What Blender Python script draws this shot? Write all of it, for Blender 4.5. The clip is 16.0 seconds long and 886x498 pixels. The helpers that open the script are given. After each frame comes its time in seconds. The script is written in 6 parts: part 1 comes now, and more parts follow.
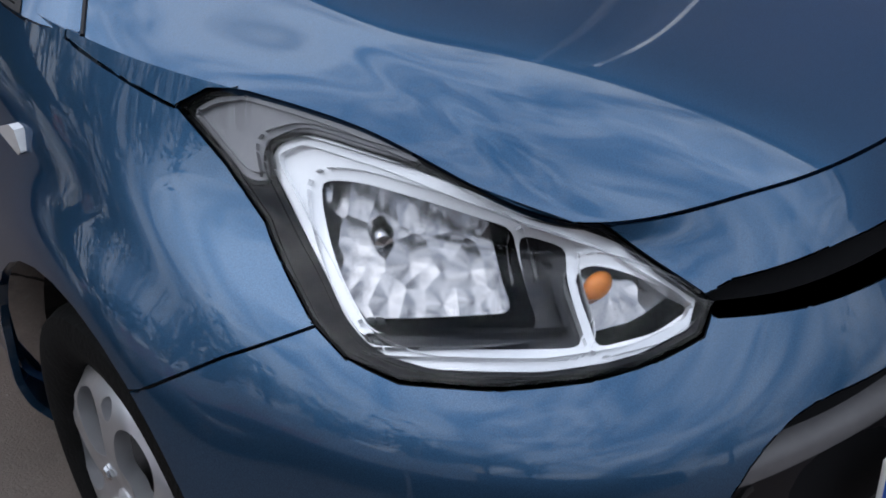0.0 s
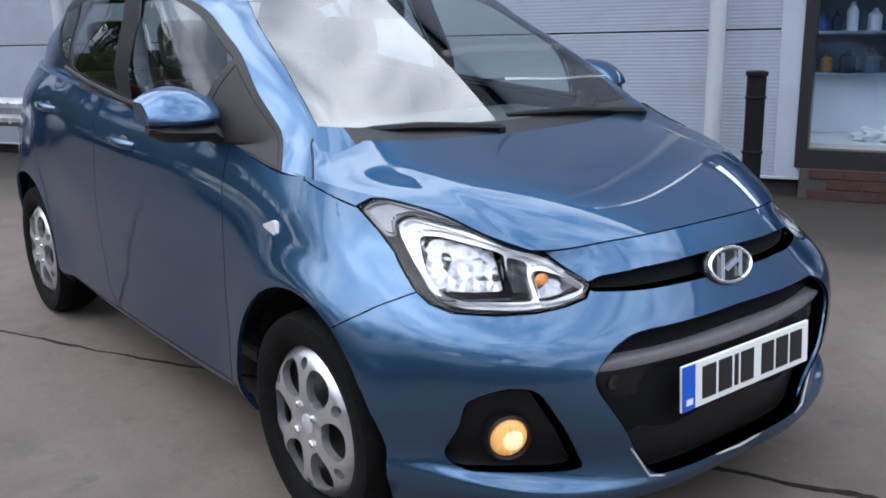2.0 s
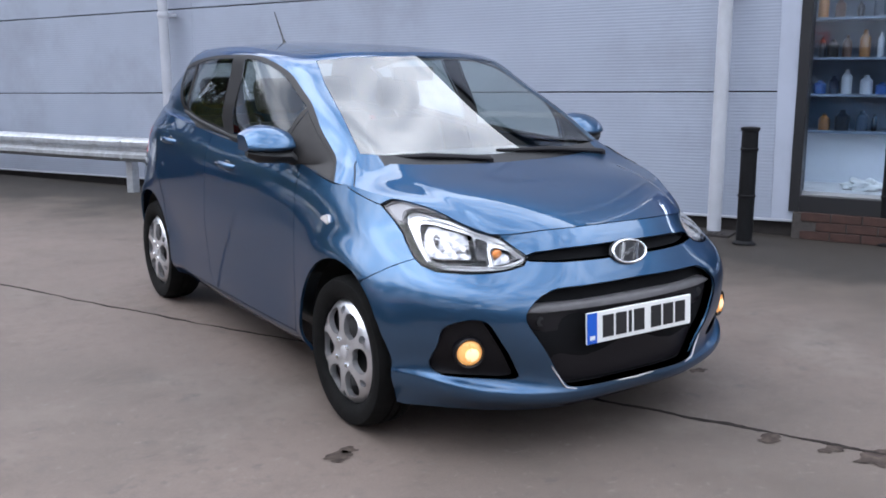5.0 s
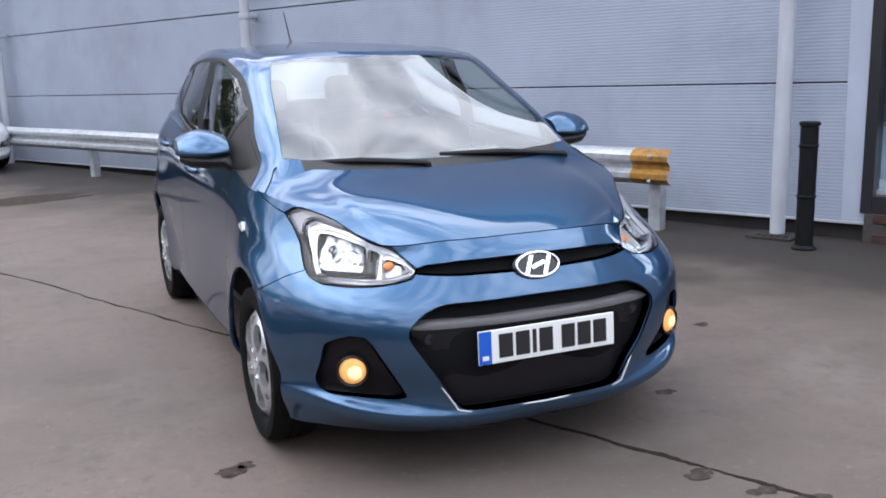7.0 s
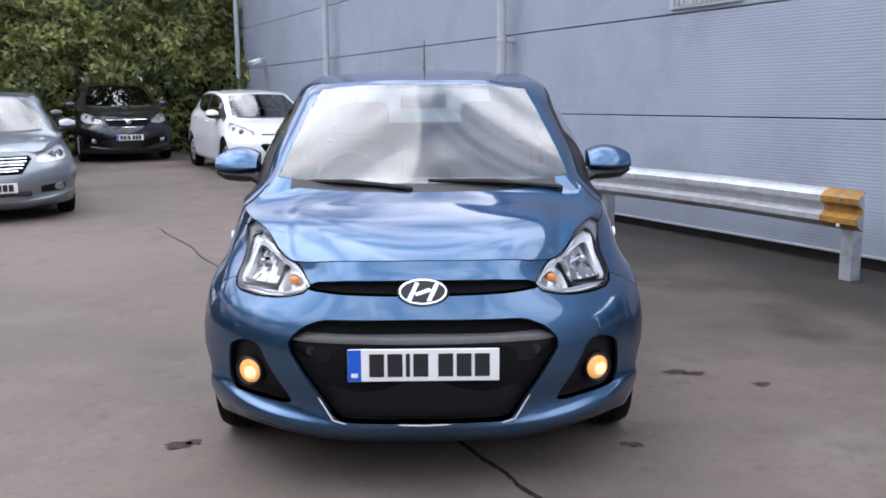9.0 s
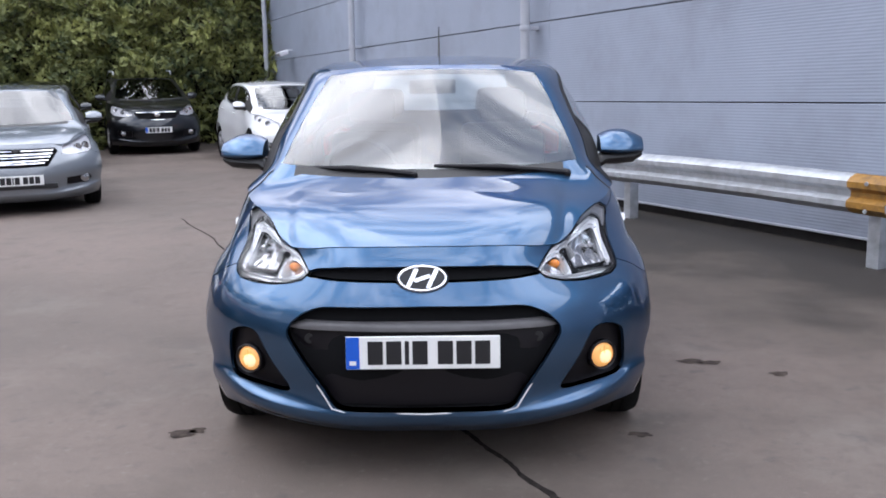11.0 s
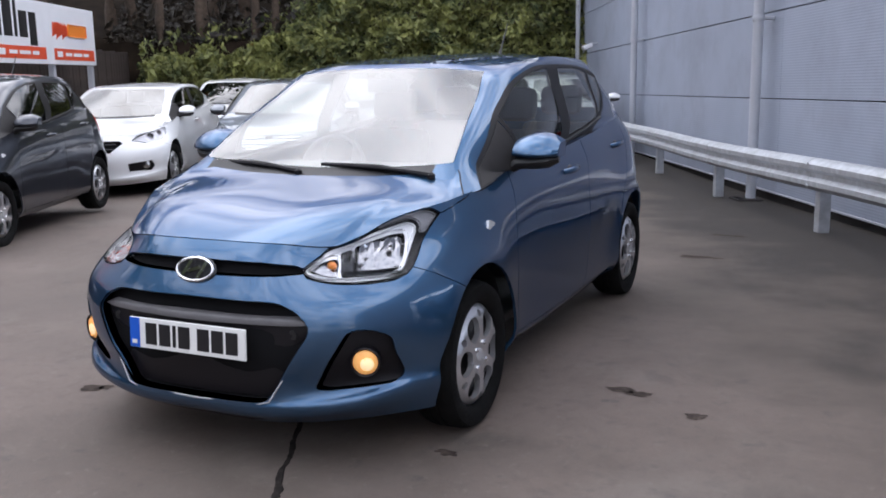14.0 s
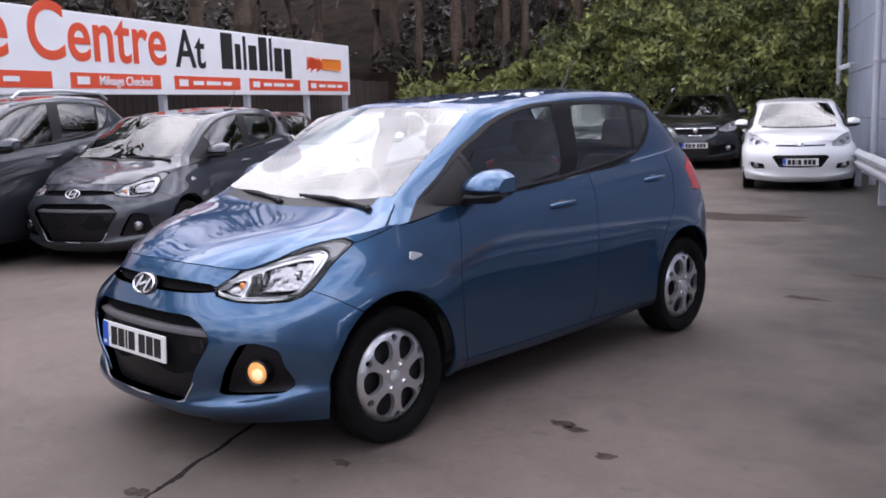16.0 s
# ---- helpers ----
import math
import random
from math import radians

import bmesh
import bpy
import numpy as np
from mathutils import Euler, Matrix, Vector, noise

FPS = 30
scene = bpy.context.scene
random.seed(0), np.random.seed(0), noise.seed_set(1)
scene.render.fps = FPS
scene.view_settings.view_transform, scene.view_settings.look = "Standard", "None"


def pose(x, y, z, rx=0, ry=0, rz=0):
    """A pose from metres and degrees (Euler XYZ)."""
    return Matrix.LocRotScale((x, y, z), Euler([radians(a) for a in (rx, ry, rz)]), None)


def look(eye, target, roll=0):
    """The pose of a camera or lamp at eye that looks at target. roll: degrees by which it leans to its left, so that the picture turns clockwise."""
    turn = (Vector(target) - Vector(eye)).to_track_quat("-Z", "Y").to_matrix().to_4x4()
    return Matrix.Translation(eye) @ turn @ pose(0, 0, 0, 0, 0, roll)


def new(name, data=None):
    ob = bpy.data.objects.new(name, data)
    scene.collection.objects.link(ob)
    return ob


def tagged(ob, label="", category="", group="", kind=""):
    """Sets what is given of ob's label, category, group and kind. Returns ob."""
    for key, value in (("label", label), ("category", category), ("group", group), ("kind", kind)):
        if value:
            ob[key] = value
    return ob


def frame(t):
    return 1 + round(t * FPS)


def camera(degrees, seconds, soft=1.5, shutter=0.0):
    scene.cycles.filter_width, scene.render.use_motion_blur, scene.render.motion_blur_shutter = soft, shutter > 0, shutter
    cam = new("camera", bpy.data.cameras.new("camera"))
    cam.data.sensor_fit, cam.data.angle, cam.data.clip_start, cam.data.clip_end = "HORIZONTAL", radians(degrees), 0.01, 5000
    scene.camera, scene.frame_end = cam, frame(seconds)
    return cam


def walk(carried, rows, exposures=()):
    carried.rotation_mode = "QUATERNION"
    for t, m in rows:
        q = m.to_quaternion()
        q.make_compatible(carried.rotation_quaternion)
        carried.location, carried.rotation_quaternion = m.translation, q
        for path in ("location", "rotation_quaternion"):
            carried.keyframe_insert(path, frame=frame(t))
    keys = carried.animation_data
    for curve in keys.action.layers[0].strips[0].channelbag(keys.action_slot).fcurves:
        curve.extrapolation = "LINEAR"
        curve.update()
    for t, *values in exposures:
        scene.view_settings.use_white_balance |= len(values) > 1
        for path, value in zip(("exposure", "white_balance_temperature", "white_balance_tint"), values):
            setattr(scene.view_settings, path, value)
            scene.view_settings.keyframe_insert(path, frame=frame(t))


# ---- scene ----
cam = camera(50.9, 16.0, soft=1.8)
PATH = [
    (0, (-1.088, -0.978, 1.191), (0.054, 0.343, 0.216), -0.8),
    (0.5, (-1.241, -1.22, 1.23), (-0.07, 0.19, 0.43), -0.9),
    (1, (-1.413, -1.4, 1.263), (-0.254, 0.071, 0.56), -1.6),
    (1.5, (-1.647, -1.632, 1.284), (-0.459, -0.136, 0.693), -1.4),
    (2, (-1.854, -1.937, 1.294), (-0.671, -0.402, 0.798), -1.1),
    (2.5, (-2.077, -2.219, 1.325), (-0.932, -0.637, 0.895), -0.1),
    (3, (-2.322, -2.499, 1.323), (-1.162, -0.916, 0.937), -0.2),
    (3.5, (-2.387, -2.698, 1.331), (-1.247, -1.102, 0.942), 0.1),
    (4, (-2.368, -2.83, 1.331), (-1.25, -1.221, 0.929), 0.7),
    (6.5, (-1.893, -3.178, 1.354), (-0.97, -1.442, 0.992), -2.6),
    (7, (-1.476, -3.255, 1.354), (-0.689, -1.46, 0.957), -1.4),
    (7.5, (-1.039, -3.425, 1.348), (-0.422, -1.56, 0.973), -1.3),
    (8, (-0.627, -3.555, 1.319), (-0.186, -1.642, 0.935), -0.8),
    (8.5, (-0.243, -3.593, 1.353), (0.011, -1.643, 0.986), -0.6),
    (9, (0.025, -3.714, 1.377), (0.053, -1.744, 1.031), -0.4),
    (11.5, (0.206, -3.651, 1.341), (0.118, -1.686, 0.977), -1.3),
    (12, (0.586, -3.69, 1.361), (0.36, -1.734, 1.013), -0.7),
    (12.5, (0.936, -3.548, 1.333), (0.592, -1.61, 0.977), -1.4),
    (13, (1.359, -3.444, 1.342), (0.872, -1.535, 0.998), -1.7),
    (13.5, (1.798, -3.405, 1.32), (1.128, -1.547, 1.002), -0.8),
    (14, (2.141, -3.189, 1.348), (1.311, -1.407, 0.981), -0.9),
    (14.5, (2.542, -3.045, 1.355), (1.581, -1.326, 1.007), -1.8),
    (15, (2.92, -2.897, 1.366), (1.831, -1.255, 1.024), -2.2),
    (15.5, (3.213, -2.689, 1.376), (1.994, -1.139, 1.044), -1.0),
    (16, (3.523, -2.56, 1.394), (2.163, -1.126, 1.086), -1.6),
]
LIGHT_STEPS = [(0, -1.50, 5950, 10), (1.5, -0.74, 5950, 10), (3.5, -0.36, 5950, 11), (7, -0.38, 6050, 12), (9, -0.43, 6080, 13), (12.5, -0.52, 6120, 14), (14.5, -0.77, 6200, 16), (16, -0.65, 6280, 20)]
walk(cam, [(t, look(eye, target, roll)) for t, eye, target, roll in PATH], LIGHT_STEPS)
import collections
# ---- light ----
SUN_UP, SUN_TURN = radians(56), radians(304)
world = bpy.data.worlds.new("sky")
scene.world = world
world.use_nodes = True
wn, wl = world.node_tree.nodes, world.node_tree.links
wn.clear()
w_out = wn.new("ShaderNodeOutputWorld")
w_bg = wn.new("ShaderNodeBackground")
w_bg.inputs["Strength"].default_value = 0.15
sky = wn.new("ShaderNodeTexSky")
sky.sky_type = "NISHITA"
sky.sun_disc = False
sky.sun_elevation, sky.sun_rotation = SUN_UP, SUN_TURN
sky.air_density, sky.dust_density = 1.0, 1.5
w_tc = wn.new("ShaderNodeTexCoord")
w_map = wn.new("ShaderNodeMapping")
w_map.inputs["Scale"].default_value = (1.0, 1.0, 1.6)
w_map.inputs["Location"].default_value = (3.7, 1.2, 0.4)
w_noise = wn.new("ShaderNodeTexNoise")
w_noise.inputs["Scale"].default_value = 2.6
w_noise.inputs["Detail"].default_value = 8
w_noise.inputs["Roughness"].default_value = 0.58
w_noise.inputs["Distortion"].default_value = 0.35
w_ramp = wn.new("ShaderNodeValToRGB")
w_ramp.color_ramp.elements[0].position, w_ramp.color_ramp.elements[1].position = 0.30, 0.44
w_noise2 = wn.new("ShaderNodeTexNoise")
w_noise2.inputs["Scale"].default_value = 4.2
w_noise2.inputs["Detail"].default_value = 4
w_noise2.inputs["Roughness"].default_value = 0.6
w_noise2.inputs["Distortion"].default_value = 0.5
w_ramp2 = wn.new("ShaderNodeValToRGB")
w_ramp2.color_ramp.elements[0].position, w_ramp2.color_ramp.elements[1].position = 0.37, 0.61
w_ramp2.color_ramp.elements[0].color = (5.6, 6.3, 7.8, 1)
w_ramp2.color_ramp.elements[1].color = (23.5, 23.8, 24.4, 1)
w_mix = wn.new("ShaderNodeMix")
w_mix.data_type = "RGBA"
wl.new(w_tc.outputs["Generated"], w_map.inputs["Vector"])
wl.new(w_map.outputs["Vector"], w_noise.inputs["Vector"])
wl.new(w_map.outputs["Vector"], w_noise2.inputs["Vector"])
wl.new(w_noise.outputs["Fac"], w_ramp.inputs["Fac"])
wl.new(w_noise2.outputs["Fac"], w_ramp2.inputs["Fac"])
wl.new(w_ramp.outputs["Color"], w_mix.inputs["Factor"])
wl.new(sky.outputs["Color"], w_mix.inputs["A"])
w_sep = wn.new("ShaderNodeSeparateXYZ")
w_up = wn.new("ShaderNodeMapRange")
w_up.inputs["From Min"].default_value, w_up.inputs["From Max"].default_value = 0.0, 0.8
w_up.inputs["To Min"].default_value, w_up.inputs["To Max"].default_value = 0.75, 1.7
w_scale = wn.new("ShaderNodeVectorMath")
w_scale.operation = "SCALE"
wl.new(w_tc.outputs["Generated"], w_sep.inputs["Vector"])
wl.new(w_sep.outputs["Z"], w_up.inputs["Value"])
wl.new(w_ramp2.outputs["Color"], w_scale.inputs[0])
wl.new(w_up.outputs["Result"], w_scale.inputs["Scale"])
wl.new(w_scale.outputs["Vector"], w_mix.inputs["B"])
wl.new(w_mix.outputs["Result"], w_bg.inputs["Color"])
wl.new(w_bg.outputs["Background"], w_out.inputs["Surface"])
sun = new("sun", bpy.data.lights.new("sun", "SUN"))
sun.data.energy, sun.data.angle, sun.data.color = 1.35, radians(54), (1.0, 0.95, 0.88)
SUN_FROM = Vector((math.sin(SUN_TURN) * math.cos(SUN_UP), math.cos(SUN_TURN) * math.cos(SUN_UP), math.sin(SUN_UP)))
sun.matrix_world = look(SUN_FROM * 40, (0, 0, 0))


# ---- the plan: the wall's own frame, along it (u, rearwards) and out of it (n) ----
WALL_TURN = 25.7
ALONG = Vector((-math.sin(radians(WALL_TURN)), math.cos(radians(WALL_TURN)), 0))
OUT = Vector((math.cos(radians(WALL_TURN)), math.sin(radians(WALL_TURN)), 0))
WALL_N = 4.30


def mat(name, colour, rough=0.5, metal=0.0, vary=0.0, scale=8.0, bump=0.0, bump_scale=60.0, coat=0.0, dirt=None, dirt_scale=1.5, dirt_amount=0.5, spec=0.5, stretch=(1, 1, 1)):
    m = bpy.data.materials.new(name)
    m.use_nodes = True
    n, l = m.node_tree.nodes, m.node_tree.links
    b = n["Principled BSDF"]
    b.inputs["Base Color"].default_value = (*colour, 1)
    b.inputs["Roughness"].default_value = rough
    b.inputs["Metallic"].default_value = metal
    b.inputs["Specular IOR Level"].default_value = spec
    b.inputs["Coat Weight"].default_value = coat
    b.inputs["Coat Roughness"].default_value = 0.03
    tc = n.new("ShaderNodeTexCoord")
    mp = n.new("ShaderNodeMapping")
    mp.inputs["Scale"].default_value = stretch
    l.new(tc.outputs["Object"], mp.inputs["Vector"])
    colour_out = None
    if vary:
        t = n.new("ShaderNodeTexNoise")
        t.inputs["Scale"].default_value, t.inputs["Detail"].default_value = scale, 6
        l.new(mp.outputs["Vector"], t.inputs["Vector"])
        r = n.new("ShaderNodeValToRGB")
        r.color_ramp.elements[0].position, r.color_ramp.elements[1].position = 0.3, 0.7
        r.color_ramp.elements[0].color = (*[c * (1 - vary) for c in colour], 1)
        r.color_ramp.elements[1].color = (*[min(1, c * (1 + vary)) for c in colour], 1)
        l.new(t.outputs["Fac"], r.inputs["Fac"])
        colour_out = r.outputs["Color"]
    if dirt:
        t = n.new("ShaderNodeTexNoise")
        t.inputs["Scale"].default_value, t.inputs["Detail"].default_value, t.inputs["Roughness"].default_value = dirt_scale, 7, 0.65
        l.new(mp.outputs["Vector"], t.inputs["Vector"])
        r = n.new("ShaderNodeValToRGB")
        r.color_ramp.elements[0].position, r.color_ramp.elements[1].position = 0.48, 0.72
        r.color_ramp.elements[0].color, r.color_ramp.elements[1].color = (0, 0, 0, 1), (dirt_amount,) * 3 + (1,)
        l.new(t.outputs["Fac"], r.inputs["Fac"])
        mx = n.new("ShaderNodeMix")
        mx.data_type = "RGBA"
        l.new(r.outputs["Color"], mx.inputs["Factor"])
        if colour_out:
            l.new(colour_out, mx.inputs["A"])
        else:
            mx.inputs["A"].default_value = (*colour, 1)
        mx.inputs["B"].default_value = (*dirt, 1)
        colour_out = mx.outputs["Result"]
    if colour_out:
        l.new(colour_out, b.inputs["Base Color"])
    if bump:
        t = n.new("ShaderNodeTexNoise")
        t.inputs["Scale"].default_value, t.inputs["Detail"].default_value = bump_scale, 4
        l.new(mp.outputs["Vector"], t.inputs["Vector"])
        bp = n.new("ShaderNodeBump")
        bp.inputs["Strength"].default_value, bp.inputs["Distance"].default_value = bump, 0.01
        l.new(t.outputs["Fac"], bp.inputs["Height"])
        l.new(bp.outputs["Normal"], b.inputs["Normal"])
    return m


def paint_mat(name, colour, metal=0.45, rough=0.38, flakes=0.25):
    m = mat(name, colour, rough, metal, flakes, 900.0, coat=1.0)
    if metal:
        m.node_tree.nodes["Principled BSDF"].inputs["Specular Tint"].default_value = (0.16, 0.25, 0.38, 1)
    m.node_tree.nodes["Principled BSDF"].inputs["Coat IOR"].default_value = 1.55
    return m


def glass_mat(name, tint, gloss=1.0, ior=1.5):
    """A thin pane: clear, with a gloss that grows towards the edge of view."""
    m = bpy.data.materials.new(name)
    m.use_nodes = True
    n, l = m.node_tree.nodes, m.node_tree.links
    n.clear()
    out, tr, gl, mx, lw, pw, mr = (n.new(k) for k in ("ShaderNodeOutputMaterial", "ShaderNodeBsdfTransparent", "ShaderNodeBsdfGlossy", "ShaderNodeMixShader", "ShaderNodeLayerWeight", "ShaderNodeMath", "ShaderNodeMapRange"))
    tr.inputs["Color"].default_value = (*tint, 1)
    gl.inputs["Roughness"].default_value = 0.01
    gl.inputs["Color"].default_value = (gloss, gloss, gloss, 1)
    lw.inputs["Blend"].default_value = 0.5
    pw.operation = "POWER"
    pw.inputs[1].default_value = 5.0
    mr.inputs["To Min"].default_value = ((ior - 1) / (ior + 1)) ** 2
    l.new(lw.outputs["Facing"], pw.inputs[0])
    l.new(pw.outputs["Value"], mr.inputs["Value"])
    l.new(mr.outputs["Result"], mx.inputs["Fac"])
    l.new(tr.outputs["BSDF"], mx.inputs[1])
    l.new(gl.outputs["BSDF"], mx.inputs[2])
    l.new(mx.outputs["Shader"], out.inputs["Surface"])
    return m


def glow_mat(name, colour, strength):
    m = mat(name, colour, 0.4)
    b = m.node_tree.nodes["Principled BSDF"]
    b.inputs["Emission Color"].default_value = (*colour, 1)
    b.inputs["Emission Strength"].default_value = strength
    return m


BLUE = paint_mat("blue_metallic_paint", (0.040, 0.099, 0.190), 0.85, 0.33)
GREY_PAINT = paint_mat("dark_grey_paint", (0.036, 0.038, 0.046), 0.5)
SILVER_PAINT = paint_mat("silver_paint", (0.21, 0.225, 0.245), 0.6)
WHITE_PAINT = paint_mat("white_paint", (0.78, 0.79, 0.80), 0.0, 0.4, 0.03)
BLACK_PAINT = paint_mat("black_paint", (0.008, 0.008, 0.009), 0.2, 0.3, 0.15)
RED_PAINT = paint_mat("dark_red_paint", (0.10, 0.015, 0.015), 0.4)
BLACK_PLASTIC = mat("black_plastic", (0.010, 0.010, 0.011), 0.5, 0, 0.2, 40, 0.1, 300)
MESH_BLACK = mat("matt_black_mesh", (0.006, 0.006, 0.007), 0.85, spec=0.15)
GLOSS_BLACK = mat("gloss_black", (0.012, 0.012, 0.014), 0.14)
TRIM_BLACK = mat("satin_black_trim", (0.010, 0.009, 0.010), 0.5, 0, 0.1, 30, spec=0.25)
HEADLINER = mat("pale_headlining", (0.42, 0.42, 0.40), 0.9, 0, 0.08, 60)
LAMP_BLACK = mat("lamp_border_black", (0.006, 0.006, 0.007), 0.35, spec=0.15)
DEEP_BLACK = mat("deep_black_plastic", (0.007, 0.006, 0.008), 0.45, spec=0.3)
GREY_BAR = mat("grey_plastic", (0.115, 0.11, 0.113), 0.40, 0, 0.1, 30)
DARK_GREY = mat("dark_grey_hollow", (0.075, 0.072, 0.072), 0.55, 0, 0.15, 40, 0.1, 200)
SAIL = mat("grey_sail_trim", (0.024, 0.022, 0.022), 0.6, 0, 0.1, 30, spec=0.25)
RUBBER = mat("tyre_rubber", (0.006, 0.006, 0.006), 0.8, 0, 0.3, 25, 0.25, 120, spec=0.14, dirt=(0.014, 0.013, 0.013), dirt_scale=6, dirt_amount=0.3)
ALLOY = mat("silver_wheel_paint", (0.62, 0.62, 0.64), 0.28, 0.8, 0.05, 30)
CHROME = mat("chrome", (0.86, 0.86, 0.87), 0.06, 1.0)
REFLECTOR = mat("lamp_reflector", (0.38, 0.38, 0.39), 0.14, 0.9, 0.05, 60)


def facets(m, scale=34.0, strength=0.55):
    """Flat mirror facets of about 3 cm, taller than wide."""
    n, l = m.node_tree.nodes, m.node_tree.links
    tc, mp, v, bp = (n.new(k) for k in ("ShaderNodeTexCoord", "ShaderNodeMapping", "ShaderNodeTexVoronoi", "ShaderNodeBump"))
    mp.inputs["Scale"].default_value = (1, 1, 0.45)
    v.inputs["Scale"].default_value = scale
    bp.inputs["Strength"].default_value, bp.inputs["Distance"].default_value = strength, 0.012
    l.new(tc.outputs["Object"], mp.inputs["Vector"])
    l.new(mp.outputs["Vector"], v.inputs["Vector"])
    l.new(v.outputs["Distance"], bp.inputs["Height"])
    l.new(bp.outputs["Normal"], n["Principled BSDF"].inputs["Normal"])


facets(REFLECTOR)
LAMP_SILVER = mat("lamp_bezel_silver", (0.90, 0.91, 0.92), 0.24, 0.45)
LAMP_GREY = mat("lamp_housing_grey", (0.58, 0.58, 0.60), 0.32, 0.3)
LAMP_HORN = mat("lamp_horn_grey", (0.26, 0.26, 0.27), 0.3, 0.4, 0.1, 30)
AMBER = mat("amber_bulb", (0.85, 0.28, 0.05), 0.25)
FOG_GLOW = glow_mat("lit_fog_lamp", (1.0, 0.72, 0.38), 1.0)
FOG_AMBER = glow_mat("amber_fog_reflector", (0.95, 0.47, 0.14), 0.55)
CLEAR = glass_mat("clear_lens", (0.97, 0.97, 0.98), 1.0, 1.32)
WINDSCREEN = glass_mat("windscreen_glass", (0.86, 0.93, 0.91), 1.0, 2.25)
SIDE_GLASS = glass_mat("side_window_glass", (0.68, 0.73, 0.71), 1.0, 1.75)
DARK_GLASS = glass_mat("parked_car_glass", (0.34, 0.37, 0.38), 1.0, 2.0)
RED_LENS = mat("red_lens", (0.62, 0.02, 0.012), 0.25)
SEAT_FABRIC = mat("dark_seat_fabric", (0.045, 0.045, 0.05), 0.9, 0, 0.25, 60, 0.2, 200)
INTERIOR = mat("interior_plastic", (0.10, 0.10, 0.104), 0.65, 0, 0.15, 40)
PLATE_WHITE = mat("plate_white", (0.80, 0.80, 0.78), 0.35)
PLATE_BLUE = mat("plate_blue", (0.01, 0.10, 0.55), 0.35)
PLATE_BLACK = mat("plate_black", (0.012, 0.012, 0.014), 0.4)
GALV = mat("galvanised_steel", (0.52, 0.54, 0.57), 0.42, 0.55, 0.16, 14, 0.08, 60, dirt=(0.26, 0.25, 0.24), dirt_scale=3.0, dirt_amount=0.45)
YELLOW_END = mat("yellow_painted_end", (0.34, 0.17, 0.03), 0.5, 0, 0.25, 20, 0.1, 60, dirt=(0.10, 0.06, 0.03), dirt_scale=8, dirt_amount=0.8)
PIPE_WHITE = mat("white_painted_steel", (0.46, 0.475, 0.52), 0.4, 0, 0.06, 6, dirt=(0.4, 0.4, 0.4), dirt_scale=2, dirt_amount=0.4)
BOLLARD = mat("black_bollard_plastic", (0.006, 0.006, 0.007), 0.6, 0, 0.2, 20, 0.1, 80, spec=0.2)
FRAME_BLACK = mat("black_window_frame", (0.02, 0.02, 0.022), 0.35)
TAR = mat("tar_sealant", (0.026, 0.022, 0.020), 0.95, 0, 0.4, 30, 0.3, 80, spec=0.08)
SIGN_WHITE = mat("white_sign_board", (0.80, 0.81, 0.84), 0.45, 0, 0.03, 3)
SIGN_RED = mat("orange_red_lettering", (0.72, 0.085, 0.03), 0.45)
SIGN_ORANGE = mat("orange_lettering", (0.85, 0.25, 0.03), 0.45)
SIGN_BLACK = mat("black_lettering", (0.012, 0.012, 0.014), 0.45)
BARK = mat("bark", (0.085, 0.060, 0.043), 0.9, 0, 0.35, 12, 0.6, 30)
# near-black slope colour: holds the shade between the trunks
SHADED_BANK = mat("shaded_bank_soil", (0.014, 0.010, 0.007), 1.0, 0, 0.6, 2, 0.6, 9, spec=0.05)
BROWN_FENCE = mat("dark_brown_boards", (0.045, 0.032, 0.026), 0.85, 0, 0.35, 6, 0.2, 30)
BRICK_RED = mat("red_brick", (0.046, 0.021, 0.016), 0.85, 0, 0.3, 12, 0.3, 90)
MORTAR = mat("mortar", (0.055, 0.048, 0.045), 0.9, 0, 0.2, 30)
PLINTH_DARK = mat("dark_plinth", (0.022, 0.018, 0.017), 0.85, 0, 0.3, 10, 0.2, 40)


